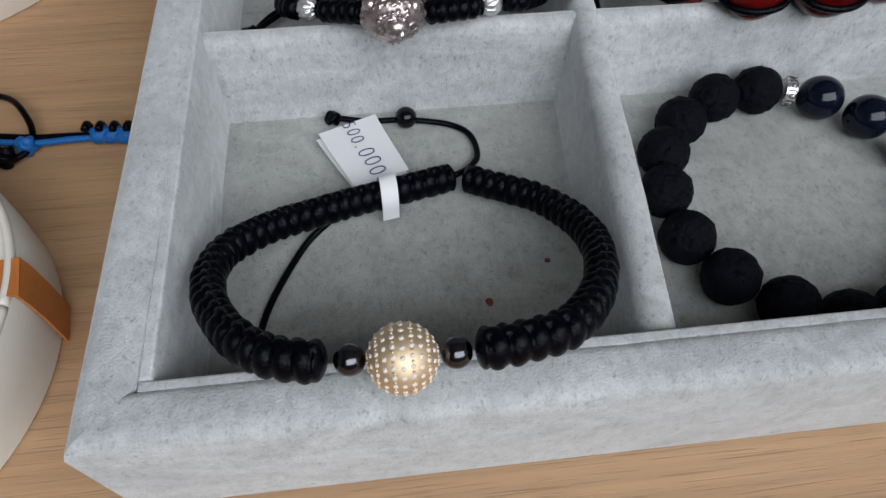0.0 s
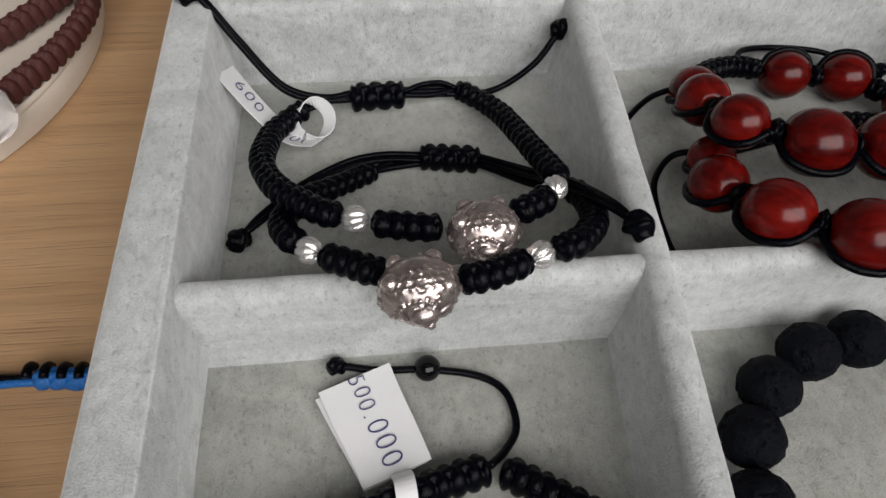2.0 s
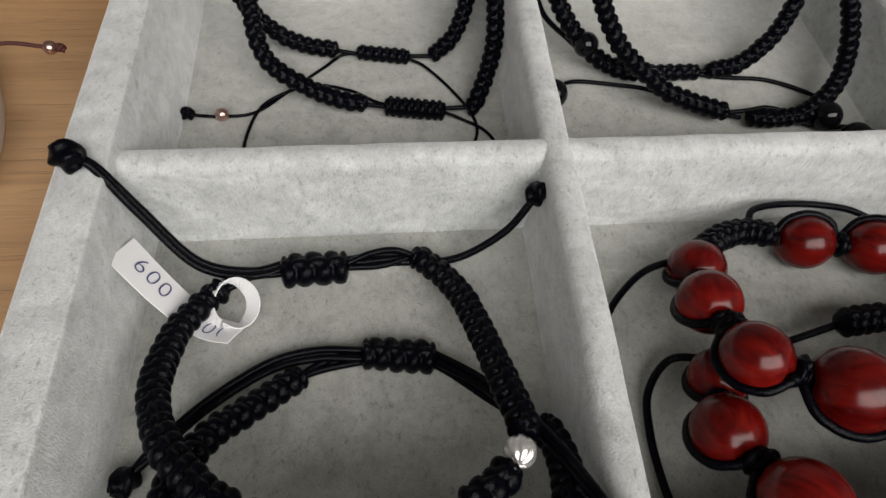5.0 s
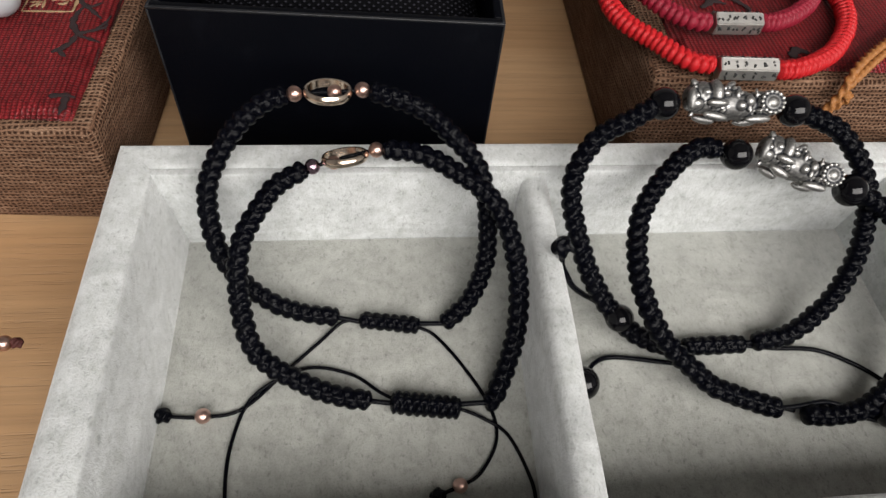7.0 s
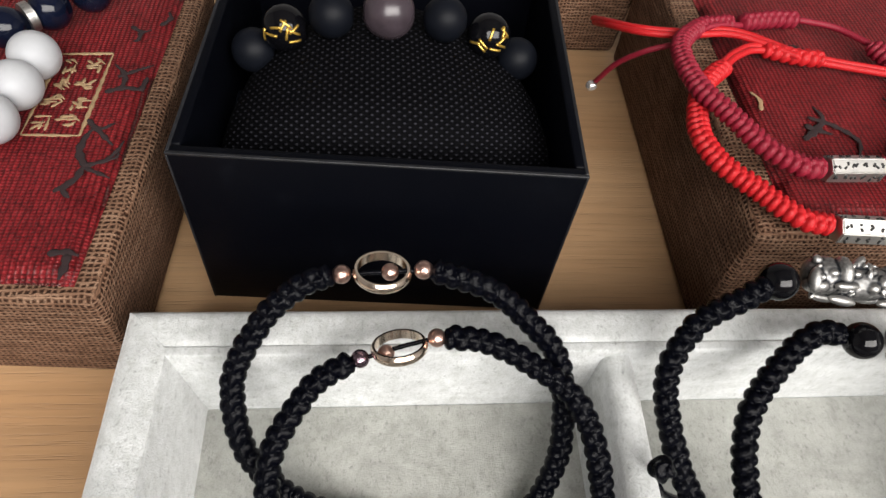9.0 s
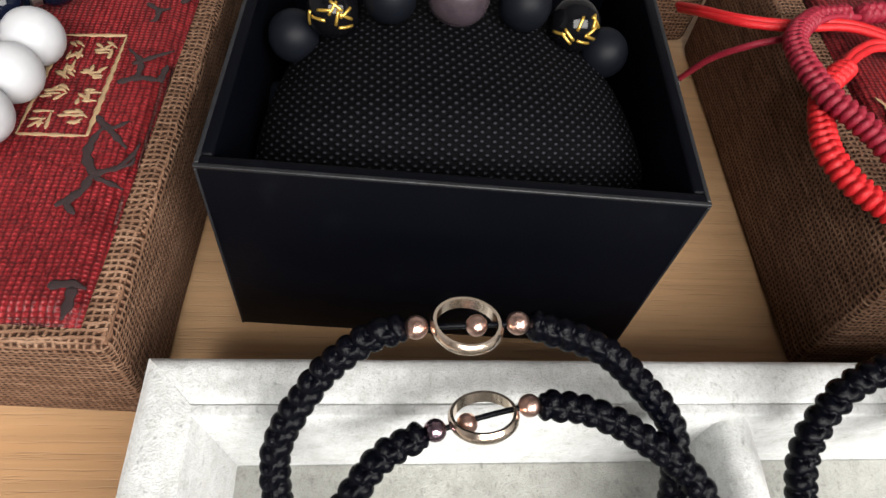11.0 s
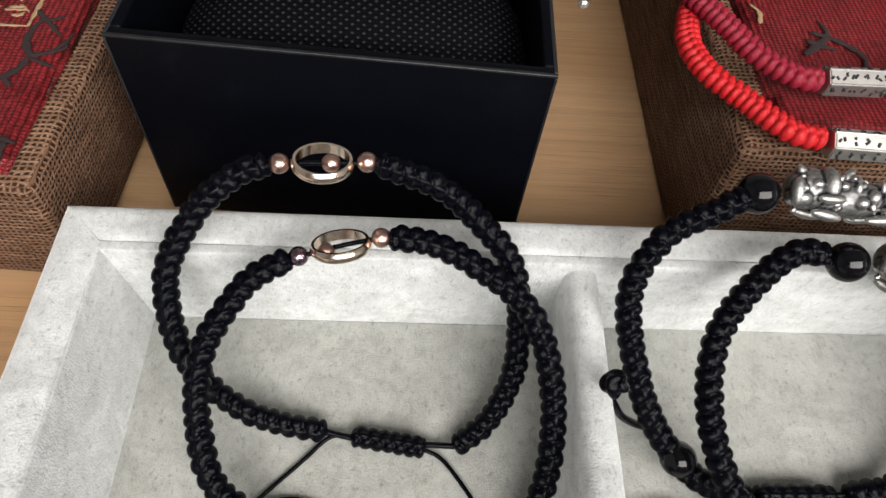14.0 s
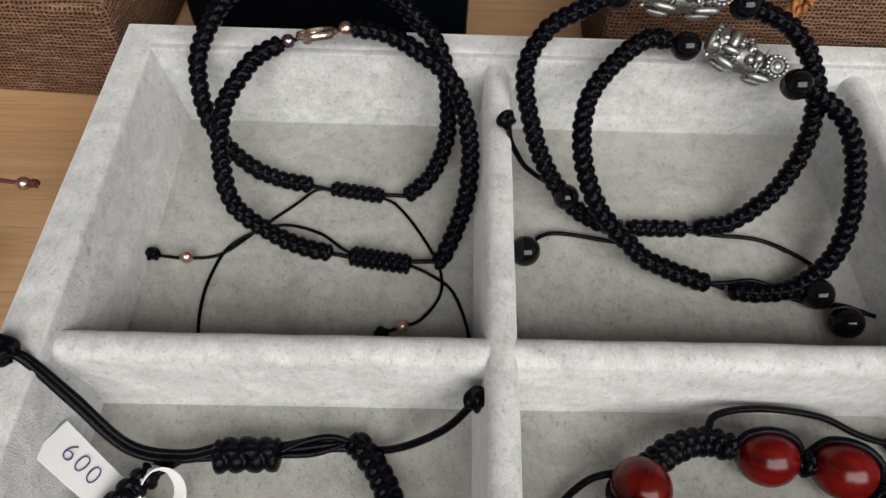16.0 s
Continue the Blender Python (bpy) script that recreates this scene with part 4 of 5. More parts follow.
def beast_bracelets():
    charm = charm_mesh()
    t = thing("bracelet", (135, 140, FLOOR), "black braided bracelet with silver beast charm leaning against the rim", "bracelet", "beast charm bracelets")
    ref = (0, -0.95, 1)
    w = dict(width=5.6, thick=4.8, pitch=2.6, ref=ref)
    part("silver_charm", charm, None, t, "antique silver beast charm", axes((133.6, 170.8, 46.4), (1, -0.02, -0.06), (0.0, 0.62, -0.75)) @ Matrix.Diagonal((1.15, 1.05, 1.0, 1)))
    ball(t, (117.6, 171.4, 46.2), 3.8, ONYX, "round_bead")
    ball(t, (149.8, 170.0, 45.4), 3.8, ONYX, "round_bead")
    braid(t, [(115.6, 170.4, 46.6), (110.2, 168.4, 44.6), (101, 164.6, 41), (95.6, 157, 34.1), (98.2, 146.5, 24.2), (102.8, 138.6, 16.8), (110, 132.0, 10.9), (118, 128.8, 8.2), (123, 128.2, 7.8)], **w)
    braid(t, [(141.5, 128.6, 8), (146, 129, 8.2), (152.3, 130.2, 9.4), (162.5, 136.5, 15.2), (168.8, 145.5, 23.5), (169.6, 156.4, 33.5), (162.5, 165.3, 41.9), (151.6, 169.6, 45.6)], **w)
    slide_knot(t, (123.6, 128.2, 7.8), (139.8, 128.2, 7.8), 4.6, turns=6)
    cord(t, [(122, 128.3, 7.6), (131, 128.4, 7.5), (143, 128.6, 7.8)], 0.6)
    cord(t, [(139, 128.4, 7), (147, 127.6, 6.2), (158.8, 126.6, 6), (167, 122, 6.4), (173, 116, 7)], 0.6)
    cord(t, [(124, 128, 7), (114, 131.6, 8), (107.6, 136.6, 9), (104, 140, 10.6), (100, 140, 14), (96.4, 140, 17.8), (94, 140.2, 22), (92, 140.8, 26), (90.6, 140.2, 33)], 0.75)
    knob(t, (90.0, 139.6, 34.3), 2.1, way=(0.2, 0, 1))
    ball(t, (107.6, 133.6, 13.2), 3.4, ONYX, "round_bead")

    t = thing("bracelet", (145, 130, FLOOR), "black braided bracelet with silver beast charm lying inside the compartment", "bracelet", "beast charm bracelets")
    ref = (0, -0.58, 1)
    w["ref"] = ref
    part("silver_charm", charm, None, t, "antique silver beast charm", axes((149.2, 158.6, 38.4), (1, -0.36, -0.22), (0.1, 0.62, -0.75)))
    ball(t, (135.6, 162.2, 38.8), 3.7, ONYX, "round_bead")
    ball(t, (163.4, 154.2, 34.6), 3.9, ONYX, "round_bead")
    braid(t, [(132.2, 163.2, 39.2), (126, 163.4, 39.6), (118, 158.2, 36.7), (111, 149.6, 31.4), (109.8, 137.9, 25), (113.8, 126.4, 18.5), (121.4, 118.9, 14.2), (127, 115.2, 11.8), (141.5, 110.5, 9.2)], **w)
    braid(t, [(146, 109.4, 8.9), (154.6, 109, 8.6), (164, 110.9, 9.8), (173.6, 119, 14.2), (178, 132.4, 22), (176.2, 145.2, 29.6), (168.5, 152.4, 33.4), (164.2, 153.8, 34)], **w)
    cord(t, [(140, 111, 9), (146, 111.2, 9.4), (152, 111.6, 10), (158, 110, 9.4)], 0.6)
    cord(t, [(146, 111, 7), (136, 116, 6), (125.4, 123.4, 5.8), (116, 125.6, 6), (106, 126.8, 6.4), (101, 125, 7.2), (97.4, 120.4, 8.6)], 0.6)
    ball(t, (96.6, 119.4, 9.0), 3.9, ONYX, "round_bead")
    ball(t, (167.6, 108.6, 9.4), 3.9, ONYX, "round_bead")
    ball(t, (172.6, 101.2, 9.0), 3.9, ONYX, "round_bead")
    cord(t, [(158, 109.5, 7.4), (168, 107, 7), (174.5, 106.8, 7), (181, 103.4, 8)], 0.6)


beast_bracelets()


# ---- lava stone bracelet ----
def lava_bracelet():
    t = thing("bracelet", (131.5, -38, FLOOR), "elastic bracelet of pitted black lava beads with a silver spacer", "bracelet")
    bm = bmesh.new()
    bmesh.ops.create_icosphere(bm, subdivisions=5, radius=5.75 * MM)
    rnd = random.Random(4)
    pits = []
    while len(pits) < 34:
        pits.append((Vector((rnd.gauss(0, 1), rnd.gauss(0, 1), rnd.gauss(0, 1))).normalized(), rnd.uniform(0.06, 0.17)))
    for v in bm.verts:
        n = v.co.normalized()
        d = 0.05 * noise.noise(n * 4.0) + 0.025 * noise.noise(n * 14.0)
        for c, r in pits:
            a = (n - c).length
            if a < r:
                d -= 0.10 * (1 - (a / r) ** 2)
        v.co *= 1 + d
    me = solid("lava_bead", bm, split=180)
    me.materials.append(LAVA)
    cx, cy, r = 127.2, -38.4, 31.0
    ring = lambda d, z=10.8: Vector((cx + r * math.cos(radians(d)), cy + r * math.sin(radians(d)), z))
    for i in range(13):
        d = 88.5 + 21.7 * i
        part("lava_bead", me, None, t, m=Matrix.Translation(ring(d, 10.8 + 0.4 * math.sin(i * 2.1)) * MM) @ pose(0, 0, 0, rnd.uniform(0, 360), rnd.uniform(0, 360), 0))
    for d in (60.5, 39.5):
        ball(t, ring(d), 5.3, NAVY, "polished_bead", "polished blue black bead")
    d = radians(20)
    part("silver_charm", charm_small(), None, t, "antique silver charm", axes(ring(17.5), (-math.sin(d), math.cos(d), 0), (math.cos(d), math.sin(d), 0)))
    d = radians(74.5)
    bm = bmesh.new()
    bmesh.ops.create_cone(bm, cap_ends=True, segments=28, radius1=3.4 * MM, radius2=3.4 * MM, depth=2.4 * MM)
    bmesh.ops.bevel(bm, geom=[e for e in bm.edges if e.calc_face_angle(0) > 1], offset=0.4 * MM, segments=2, affect="EDGES")
    g = part("silver_spacer", solid("silver_spacer", bm), BRIGHT, t, "engraved silver spacer ring", axes(ring(74.5), (math.cos(d), math.sin(d), 0), (0, 0, 1)))
    on = WORLD[g.name]
    for k in range(8):
        key = [(0.0, -0.8), (0.0, 0.8), (0.50, 0.8), (0.50, -0.35), (0.26, -0.35), (0.26, 0.3)]
        hook = [tuple(((on @ (Vector((3.42 * math.cos(k * 0.785 + a), 3.42 * math.sin(k * 0.785 + a), h)) * MM)) / MM)) for a, h in key]
        cord(g, hook, 0.17, INKED, "engraving")


def charm_small():
    rnd = random.Random(9)
    p = [((0, 0, 0), (5.5, 4.5, 4.5), (0, 0, 0))]
    for i in range(40):
        v = Vector((rnd.gauss(0, 1), rnd.gauss(0, 1), rnd.gauss(0, 1))).normalized()
        p.append(((5.3 * v.x, 4.4 * v.y, 4.4 * v.z), (rnd.uniform(0.5, 1.2), 0.6, 0.6), (rnd.uniform(0, 180), rnd.uniform(0, 180), 0)))
    me = fused("charm", p, 0.3)
    me.materials.append(SILVER)
    return me


lava_bracelet()


# ---- two bracelets of red wooden beads ----
def red_bead_bracelet(beads, label, bars, tails):
    """Beads (x, y, z, radius) in order along the loop, each framed by two cords, knots between them."""
    t = thing("bracelet", (140, 40, FLOOR), label, "bracelet", "red bead bracelets")
    at = [Vector(b[:3]) for b in beads]
    up = Vector((0, 0.35, 1)).normalized()
    n = len(at)
    for i, b in enumerate(beads):
        r = b[3]
        w = (at[min(i + 1, n - 1)] - at[max(i - 1, 0)]).normalized()
        ball(t, at[i], r, REDWOOD, "wooden_bead", stretch=1.04, way=w)
        side = w.cross(up).normalized()
        rise = side.cross(w)
        for sg in ((1, -1) if at[i].z > 13 else (1,)):
            off = side * sg * 0.90 - rise * 0.46 if at[i].z > 13 else rise * sg * 0.96 + side * sg * 0.3
            q = [at[i] + w * r * a * 1.15 + off * r * 1.04 * math.sqrt(max(0.0, 1 - a * a)) for a in (-1, -0.75, -0.35, 0, 0.35, 0.75, 1)]
            cord(t, q, 0.85)
    for i in range(n - 1):
        d = (at[i + 1] - at[i])
        u = d.normalized()
        a, b = at[i] + u * beads[i][3] * 0.92, at[i + 1] - u * beads[i + 1][3] * 0.92
        if (b - a).dot(u) < 2.6:
            mid = (a + b) / 2
            a, b = mid - u * 1.5, mid + u * 1.5
        braid(t, [a + (b - a) * f for f in (0, 0.33, 0.67, 1)], 6.8, 6.0, 2.1, tuple(up), name="macrame_knot")
    for q in bars:
        braid(t, q, 6.8, 6.0, 2.5, (0, 0.3, 1))
    for q in tails:
        cord(t, q, 0.8)
        knob(t, q[-1], 2.0)


red_bead_bracelet([(110.3, 36.0, 16.6, 5.4), (105.6, 24.4, 22.4, 6.1), (109.6, 10.9, 29.8, 6.5), (122.1, 2.6, 32.4, 6.9), (138, 0.4, 34, 7.2), (154, 5, 33.4, 7.2), (166, 17, 27, 6.6), (171, 32, 18, 6.0)],
                  "macrame bracelet of glossy red wooden beads resting on a divider",
                  [[(171, 39, 14), (164, 45, 13.6), (152, 47.6, 13.6), (140, 46.8, 14)]], [[(111, 41, 14), (105, 42.5, 11), (99.8, 37, 9), (98.4, 29, 8), (98.6, 21, 7.4), (99.2, 15.6, 7.4)], [(140, 46.8, 13), (128, 44, 12), (114, 40, 13)]])
red_bead_bracelet([(115.3, 61.2, 13.9, 6.0), (110.2, 48.4, 22.8, 6.0), (110.2, 33.8, 30.6, 5.7), (123.8, 27.0, 30.6, 7.0), (139.6, 25.2, 30.4, 7.2), (155.5, 28.5, 28.6, 7.0), (168.5, 40.5, 21, 6.2), (170.5, 54.5, 13, 6.1), (158.7, 66.0, 11.6, 6.2), (143.4, 68.4, 11.3, 6.1)],
                  "macrame bracelet of glossy red wooden beads with black knots between",
                  [[(137, 69.6, 12), (131, 71.0, 12.4), (125, 69.8, 13.2), (120, 67.0, 14), (116.4, 64.4, 14.6)]], [[(114, 65, 12), (106, 63.5, 10), (99, 58, 8.5), (94.6, 52, 7.4)], [(131, 72, 13), (134, 76.5, 13), (144.4, 78.4, 12), (157.3, 77.2, 11), (166, 74, 9), (174, 72, 8)]])

# ---- round cream boxes beside the tray ----
def round_box(cx, cy, r, h, label, mat=None):
    t = thing("round_box", (cx, cy, 0), label, "round box", "round cream boxes")
    bm = bmesh.new()
    n = 96
    prof = [(r - 0.6, 0.0), (r, 0.6), (r + 0.3, h * 0.45), (r + 0.1, h - 1.4), (r - 0.5, h - 0.3), (r - 1.4, h), (r - 6, h - 0.15), (0.0, h - 0.2)]
    rings = [[bm.verts.new(Vector((cx + d * math.cos(a), cy + d * math.sin(a), z)) * MM) for d, z in prof[:-1]] for a in np.linspace(0, 2 * math.pi, n, endpoint=False)]
    top = bm.verts.new(Vector((cx, cy, h - 0.2)) * MM)
    for i in range(n):
        a, b = rings[i], rings[(i + 1) % n]
        for j in range(len(prof) - 2):
            bm.faces.new((a[j], b[j], b[j + 1], a[j + 1]))
        bm.faces.new((a[-1], b[-1], top))
    bm.faces.new([q[0] for q in rings][::-1])
    bmesh.ops.recalc_face_normals(bm, faces=bm.faces)
    part("body", solid("body", bm, split=35), mat or CREAM, t)
    path, arc = resample([(cx + (r - 1.0) * math.cos(a), cy + (r - 1.0) * math.sin(a), h - 0.1) for a in np.linspace(0, 2 * math.pi, 48, endpoint=False)], 1.5, True)
    part("rim", tube("rim", path, arc, np.full((len(arc), 10), 1.1), np.full((len(arc), 10), 0.9), (0, 0, 1)), mat or CREAM, t)
    return t


front_box = round_box(-76.5, -55, 46, 19.5, "round cream cardboard box with an orange leather strap across it")
part("strap", sheet("strap", [(-122.9, -61.5, 4), (-122.4, -61.5, 18), (-120.5, -61.3, 20.0), (-100, -58.5, 20.0), (-76, -55.4, 20.0), (-52, -52, 20.0), (-32.4, -49.4, 20.0), (-30.2, -49.0, 18.6), (-29.75, -48.8, 10), (-29.9, -48.8, 0.6)], [8, 8], 0.5, (0.14, -1, 0)), TAN, front_box, "orange leather strap")
round_box(-111, 105, 70.5, 8.0, "low round cream box lid holding a brown bracelet", LIDBOARD)


def brown_bracelet():
    t = thing("bracelet", (-75, 90, 7.5), "dark brown macrame bracelet with clear quartz bead on a lid", "bracelet")
    w = dict(width=8.5, thick=5.0, pitch=3.1, ref=(0, 0, 1), mat=BROWN)
    braid(t, [(-53.0, 68.5, 12.6), (-50, 75, 12.2), (-46, 82, 12), (-42, 91, 12), (-39.4, 102, 12.2), (-39.6, 110, 13), (-43, 113.6, 14), (-48, 109, 12.6), (-54, 101.4, 12), (-60, 94.4, 11.6), (-72, 86, 11.5), (-88, 80, 11.5)], **w)
    braid(t, [(-59.2, 61.0, 12.4), (-61.6, 56.8, 12.4), (-67, 54, 12.2), (-78, 54.5, 12), (-92, 62, 12), (-100, 78, 12)], **w)
    ball(t, (-53.6, 62.2, 14.8), 7.2, QUARTZ, "quartz_bead", "clear quartz bead", way=(1, 0.6, 0))
    cord(t, [(-60, 112, 12), (-48, 124, 17), (-38, 130, 18.4), (-28, 131, 16.6)], 0.5, BROWN)
    ball(t, (-27.4, 131, 16.4), 1.7, COPPER, "round_bead", facets=3)
    knob(t, (-25.0, 131.1, 16.2), 1.1, BROWN, (1, 0, 0))


brown_bracelet()


def blue_bracelet():
    t = thing("bracelet", (-45, 3, 0), "blue and black knotted cord bracelet lying on the table", "bracelet")
    for d, mat in ((0.9, BLACK), (-0.9, BLUE)):
        cord(t, [(-75, 8 + d, 2), (-60, 5.6 + d, 2), (-46.6, 3.4 + d, 2.2), (-36, 3.0 + d * 0.6, 2.6), (-22, 1.8, 3)], 0.8, mat)
    cord(t, [(-66, 21, 2), (-57, 18.4, 3), (-51.4, 13.4, 4), (-47.2, 6, 3), (-47.5, 0, 2.2), (-51, -2.8, 2)], 0.8, BLACK)
    knob(t, (-51.6, -1.8, 2.7), 2.5, BLACK)
    knob(t, (-47.6, 1.4, 2.6), 2.2, BLUE)
    path = [(-33.0, 2.9, 3.2), (-29, 2.6, 3.2), (-25, 2.2, 3.2), (-20.0, 1.8, 3.2)]
    braid(t, path, 5.0, 4.4, 3.3, (0, 0, 1), BLUE, "knot", lean=0.1, deep=0.3)
    for k in range(4):
        c = np.array(path[0]) + (np.array(path[-1]) - np.array(path[0])) * (k + 0.15) / 4
        q = [c + np.array((-0.9 + 0.5 * u, 2.6 * math.cos(math.pi * u), 2.6 * math.sin(math.pi * u) + 0.0)) for u in (0.0, 0.2, 0.4, 0.6)]
        cord(t, q, 0.9, BLACK, "wrap")
    t.location.y -= 1.8 * MM


blue_bracelet()


# ---- black gift box with a cushion ----
def black_box():
    t = thing("gift_box", (41, 240, 0), "open black leatherette gift box with a dotted cushion inside", "box")
    m = Matrix.Translation(Vector((-0.9, 197.2, 0)) * MM) @ Matrix.Rotation(radians(-3.2), 4, "Z")
    W, D, H, T = 83.4, 84.0, 52.0, 2.6

    def panel(name, b, foot=0.0):
        me = block(name, *b, bevel=0.55, seg=2, m=m)
        return part(name, me, LEATHER, t)

    panel("front_panel", (0, W, 0, T, 0.3, H))
    panel("back_panel", (0, W, D - T, D, 0.3, H))
    panel("side_panel", (0.02, T, T + 0.02, D - T - 0.02, 0.3, H))
    panel("side_panel", (W - T, W - 0.02, T + 0.02, D - T - 0.02, 0.3, H))
    panel("bottom_panel", (T, W - T, T, D - T, 0.3, 2.5))
    for e in ((-0.06, W + 0.06, -0.06, 0.75, H - 0.6, H + 0.07), (-0.06, W + 0.06, D - 0.75, D + 0.06, H - 0.6, H + 0.07), (-0.06, 0.75, 0.8, D - 0.8, H - 0.6, H + 0.07), (W - 0.75, W + 0.06, 0.8, D - 0.8, H - 0.6, H + 0.07), (-0.06, 0.5, -0.06, 0.5, 0.4, H - 0.7), (W - 0.5, W + 0.06, -0.06, 0.5, 0.4, H - 0.7)):
        part("edge", block("edge", *e, bevel=0.2, seg=2, m=m), WORN, t, "scuffed greyish edge")
    c = thing("cushion", (41, 243, 3), "black dotted fabric cushion inside the gift box", "cushion")
    bm = bmesh.new()
    uvl = bm.loops.layers.uv.new("uv")
    nu, nv = 64, 40
    grid = []
    ax, az = 40.0, 25.0
    for j in range(nv + 1):
        v = -math.pi / 2 + math.pi * j / nv
        row = []
        for i in range(nu):
            u = 2 * math.pi * i / nu
            sp = lambda a, e: math.copysign(abs(a) ** e, a)
            x = ax * sp(math.cos(v), 0.8) * sp(math.cos(u), 0.95)
            z = az * sp(math.cos(v), 0.55) * sp(math.sin(u), 0.95)
            y = sp(math.sin(v), 0.9) * (50.0 if v > 0 else 12.5)
            wr = 0.5 * noise.noise(Vector((x, y, z)) * 0.09)
            row.append(bm.verts.new(Vector((43 + x * (1 + wr * 0.02), 215.5 + y, 27.5 + z + wr)) * MM))
        grid.append(row)
    for j in range(nv):
        for i in range(nu):
            vs = (grid[j][i], grid[j][(i + 1) % nu], grid[j + 1][(i + 1) % nu], grid[j + 1][i])
            try:
                f = bm.faces.new(vs)
            except ValueError:
                continue
            for lp in f.loops:
                co = lp.vert.co / MM
                lp[uvl].uv = (co.x, co.y + co.z)
    bmesh.ops.recalc_face_normals(bm, faces=bm.faces)
    part("pad", solid("pad", bm, split=180), PAD, c)
    b = thing("bracelet", (41, 240, 25), "matte black and gilt inscribed bead bracelet round the cushion", "bracelet")
    for k, a in enumerate((90, 109, 71, 129, 51, 149, 31, 169, 11)):
        x, z = 42.5 + 37.0 * math.copysign(abs(math.cos(radians(a))) ** 0.92, math.cos(radians(a))), 28.5 + 27.5 * abs(math.sin(radians(a))) ** 0.85
        z = z if k < 7 else 25.0
        at = (x, 239.5, z)
        if k == 0:
            ball(b, at, 6.2, MAUVE, "mauve_bead", "mottled mauve stone bead")
        elif k in (3, 4):
            g = ball(b, at, 5.4, ONYX, "inscribed_bead", "polished black bead with gilt marks")
            rnd = random.Random(k)
            for j in range(9):
                d = Vector((rnd.uniform(-0.8, 0.8), -1 + rnd.uniform(-0.1, 0.5), rnd.uniform(-0.2, 0.9))).normalized()
                s = d.cross(Vector((rnd.uniform(-1, 1), rnd.uniform(-1, 1), rnd.uniform(-1, 1)))).normalized()
                q = [Vector(at) + (d + s * u).normalized() * 5.42 for u in (-0.28, -0.1, 0.1, 0.28)]
                cord(g, q, 0.32, GILT, "gilt_mark")
        else:
            ball(b, at, 5.3, MATTE, "matte_bead")


black_box()


# ---- brocade boxes ----
def brocade_box(x0, x1, y0, y1, top, label, turn=0.0, inset=8.5, foot=2.0, front=3.2):
    t = thing("brocade_box", ((x0 + x1) / 2, (y0 + y1) / 2, 0), label, "box", "brocade gift boxes")
    m = Matrix.Translation(Vector((x0, y0, 0)) * MM) @ Matrix.Rotation(radians(turn), 4, "Z") @ Matrix.Translation(Vector((-x0, -y0, 0)) * MM)
    part("body", block("body", x0, x1, y0, y1, 0.3, top - 1.2, bevel=2.2, foot=foot, uv=True, m=m), BURLAP, t, "brown woven burlap sides")
    bm = bmesh.new()
    n = 24
    g = [[None] * (n + 1) for _ in range(n + 1)]
    for i in range(n + 1):
        for j in range(n + 1):
            u, v = i / n, j / n
            e = min(u, 1 - u, v, 1 - v)
            z = top - 0.9 + 1.3 * min(1, e / 0.04) ** 0.5 + 0.5 * noise.noise(Vector((u * 4, v * 4, x0)))
            g[i][j] = bm.verts.new(Vector((x0 + inset + u * (x1 - x0 - 2 * inset), y0 + front + v * (y1 - y0 - inset - front), z)) * MM)
    for i in range(n):
        for j in range(n):
            bm.faces.new((g[i][j], g[i + 1][j], g[i + 1][j + 1], g[i][j + 1]))
    bmesh.ops.solidify(bm, geom=bm.faces[:], thickness=1.2 * MM)
    bm.transform(m)
    part("lid_panel", box_uv(solid("lid_panel", bm, split=60)), BROCADE, t, "red brocade fabric panel")
    return t


def stitch(parent, pts, r, mat, z, name="motif"):
    """A flat stitched line on a lid."""
    path, arc = resample([(x, y, z) for x, y in pts], 0.7)
    th = np.linspace(0, 2 * np.pi, 8, endpoint=False)
    k = r * np.interp(np.linspace(0, 1, len(arc)), (0, 0.15, 0.6, 1), (0.5, 1.1, 1.0, 0.35))[:, None] * (1 + 0.25 * np.sin(arc * 2.1))[:, None] * np.ones(8)
    return part(name, tube("motif", path, arc, np.full_like(k, 0.16), k, (0, 0, 1)), mat, parent)


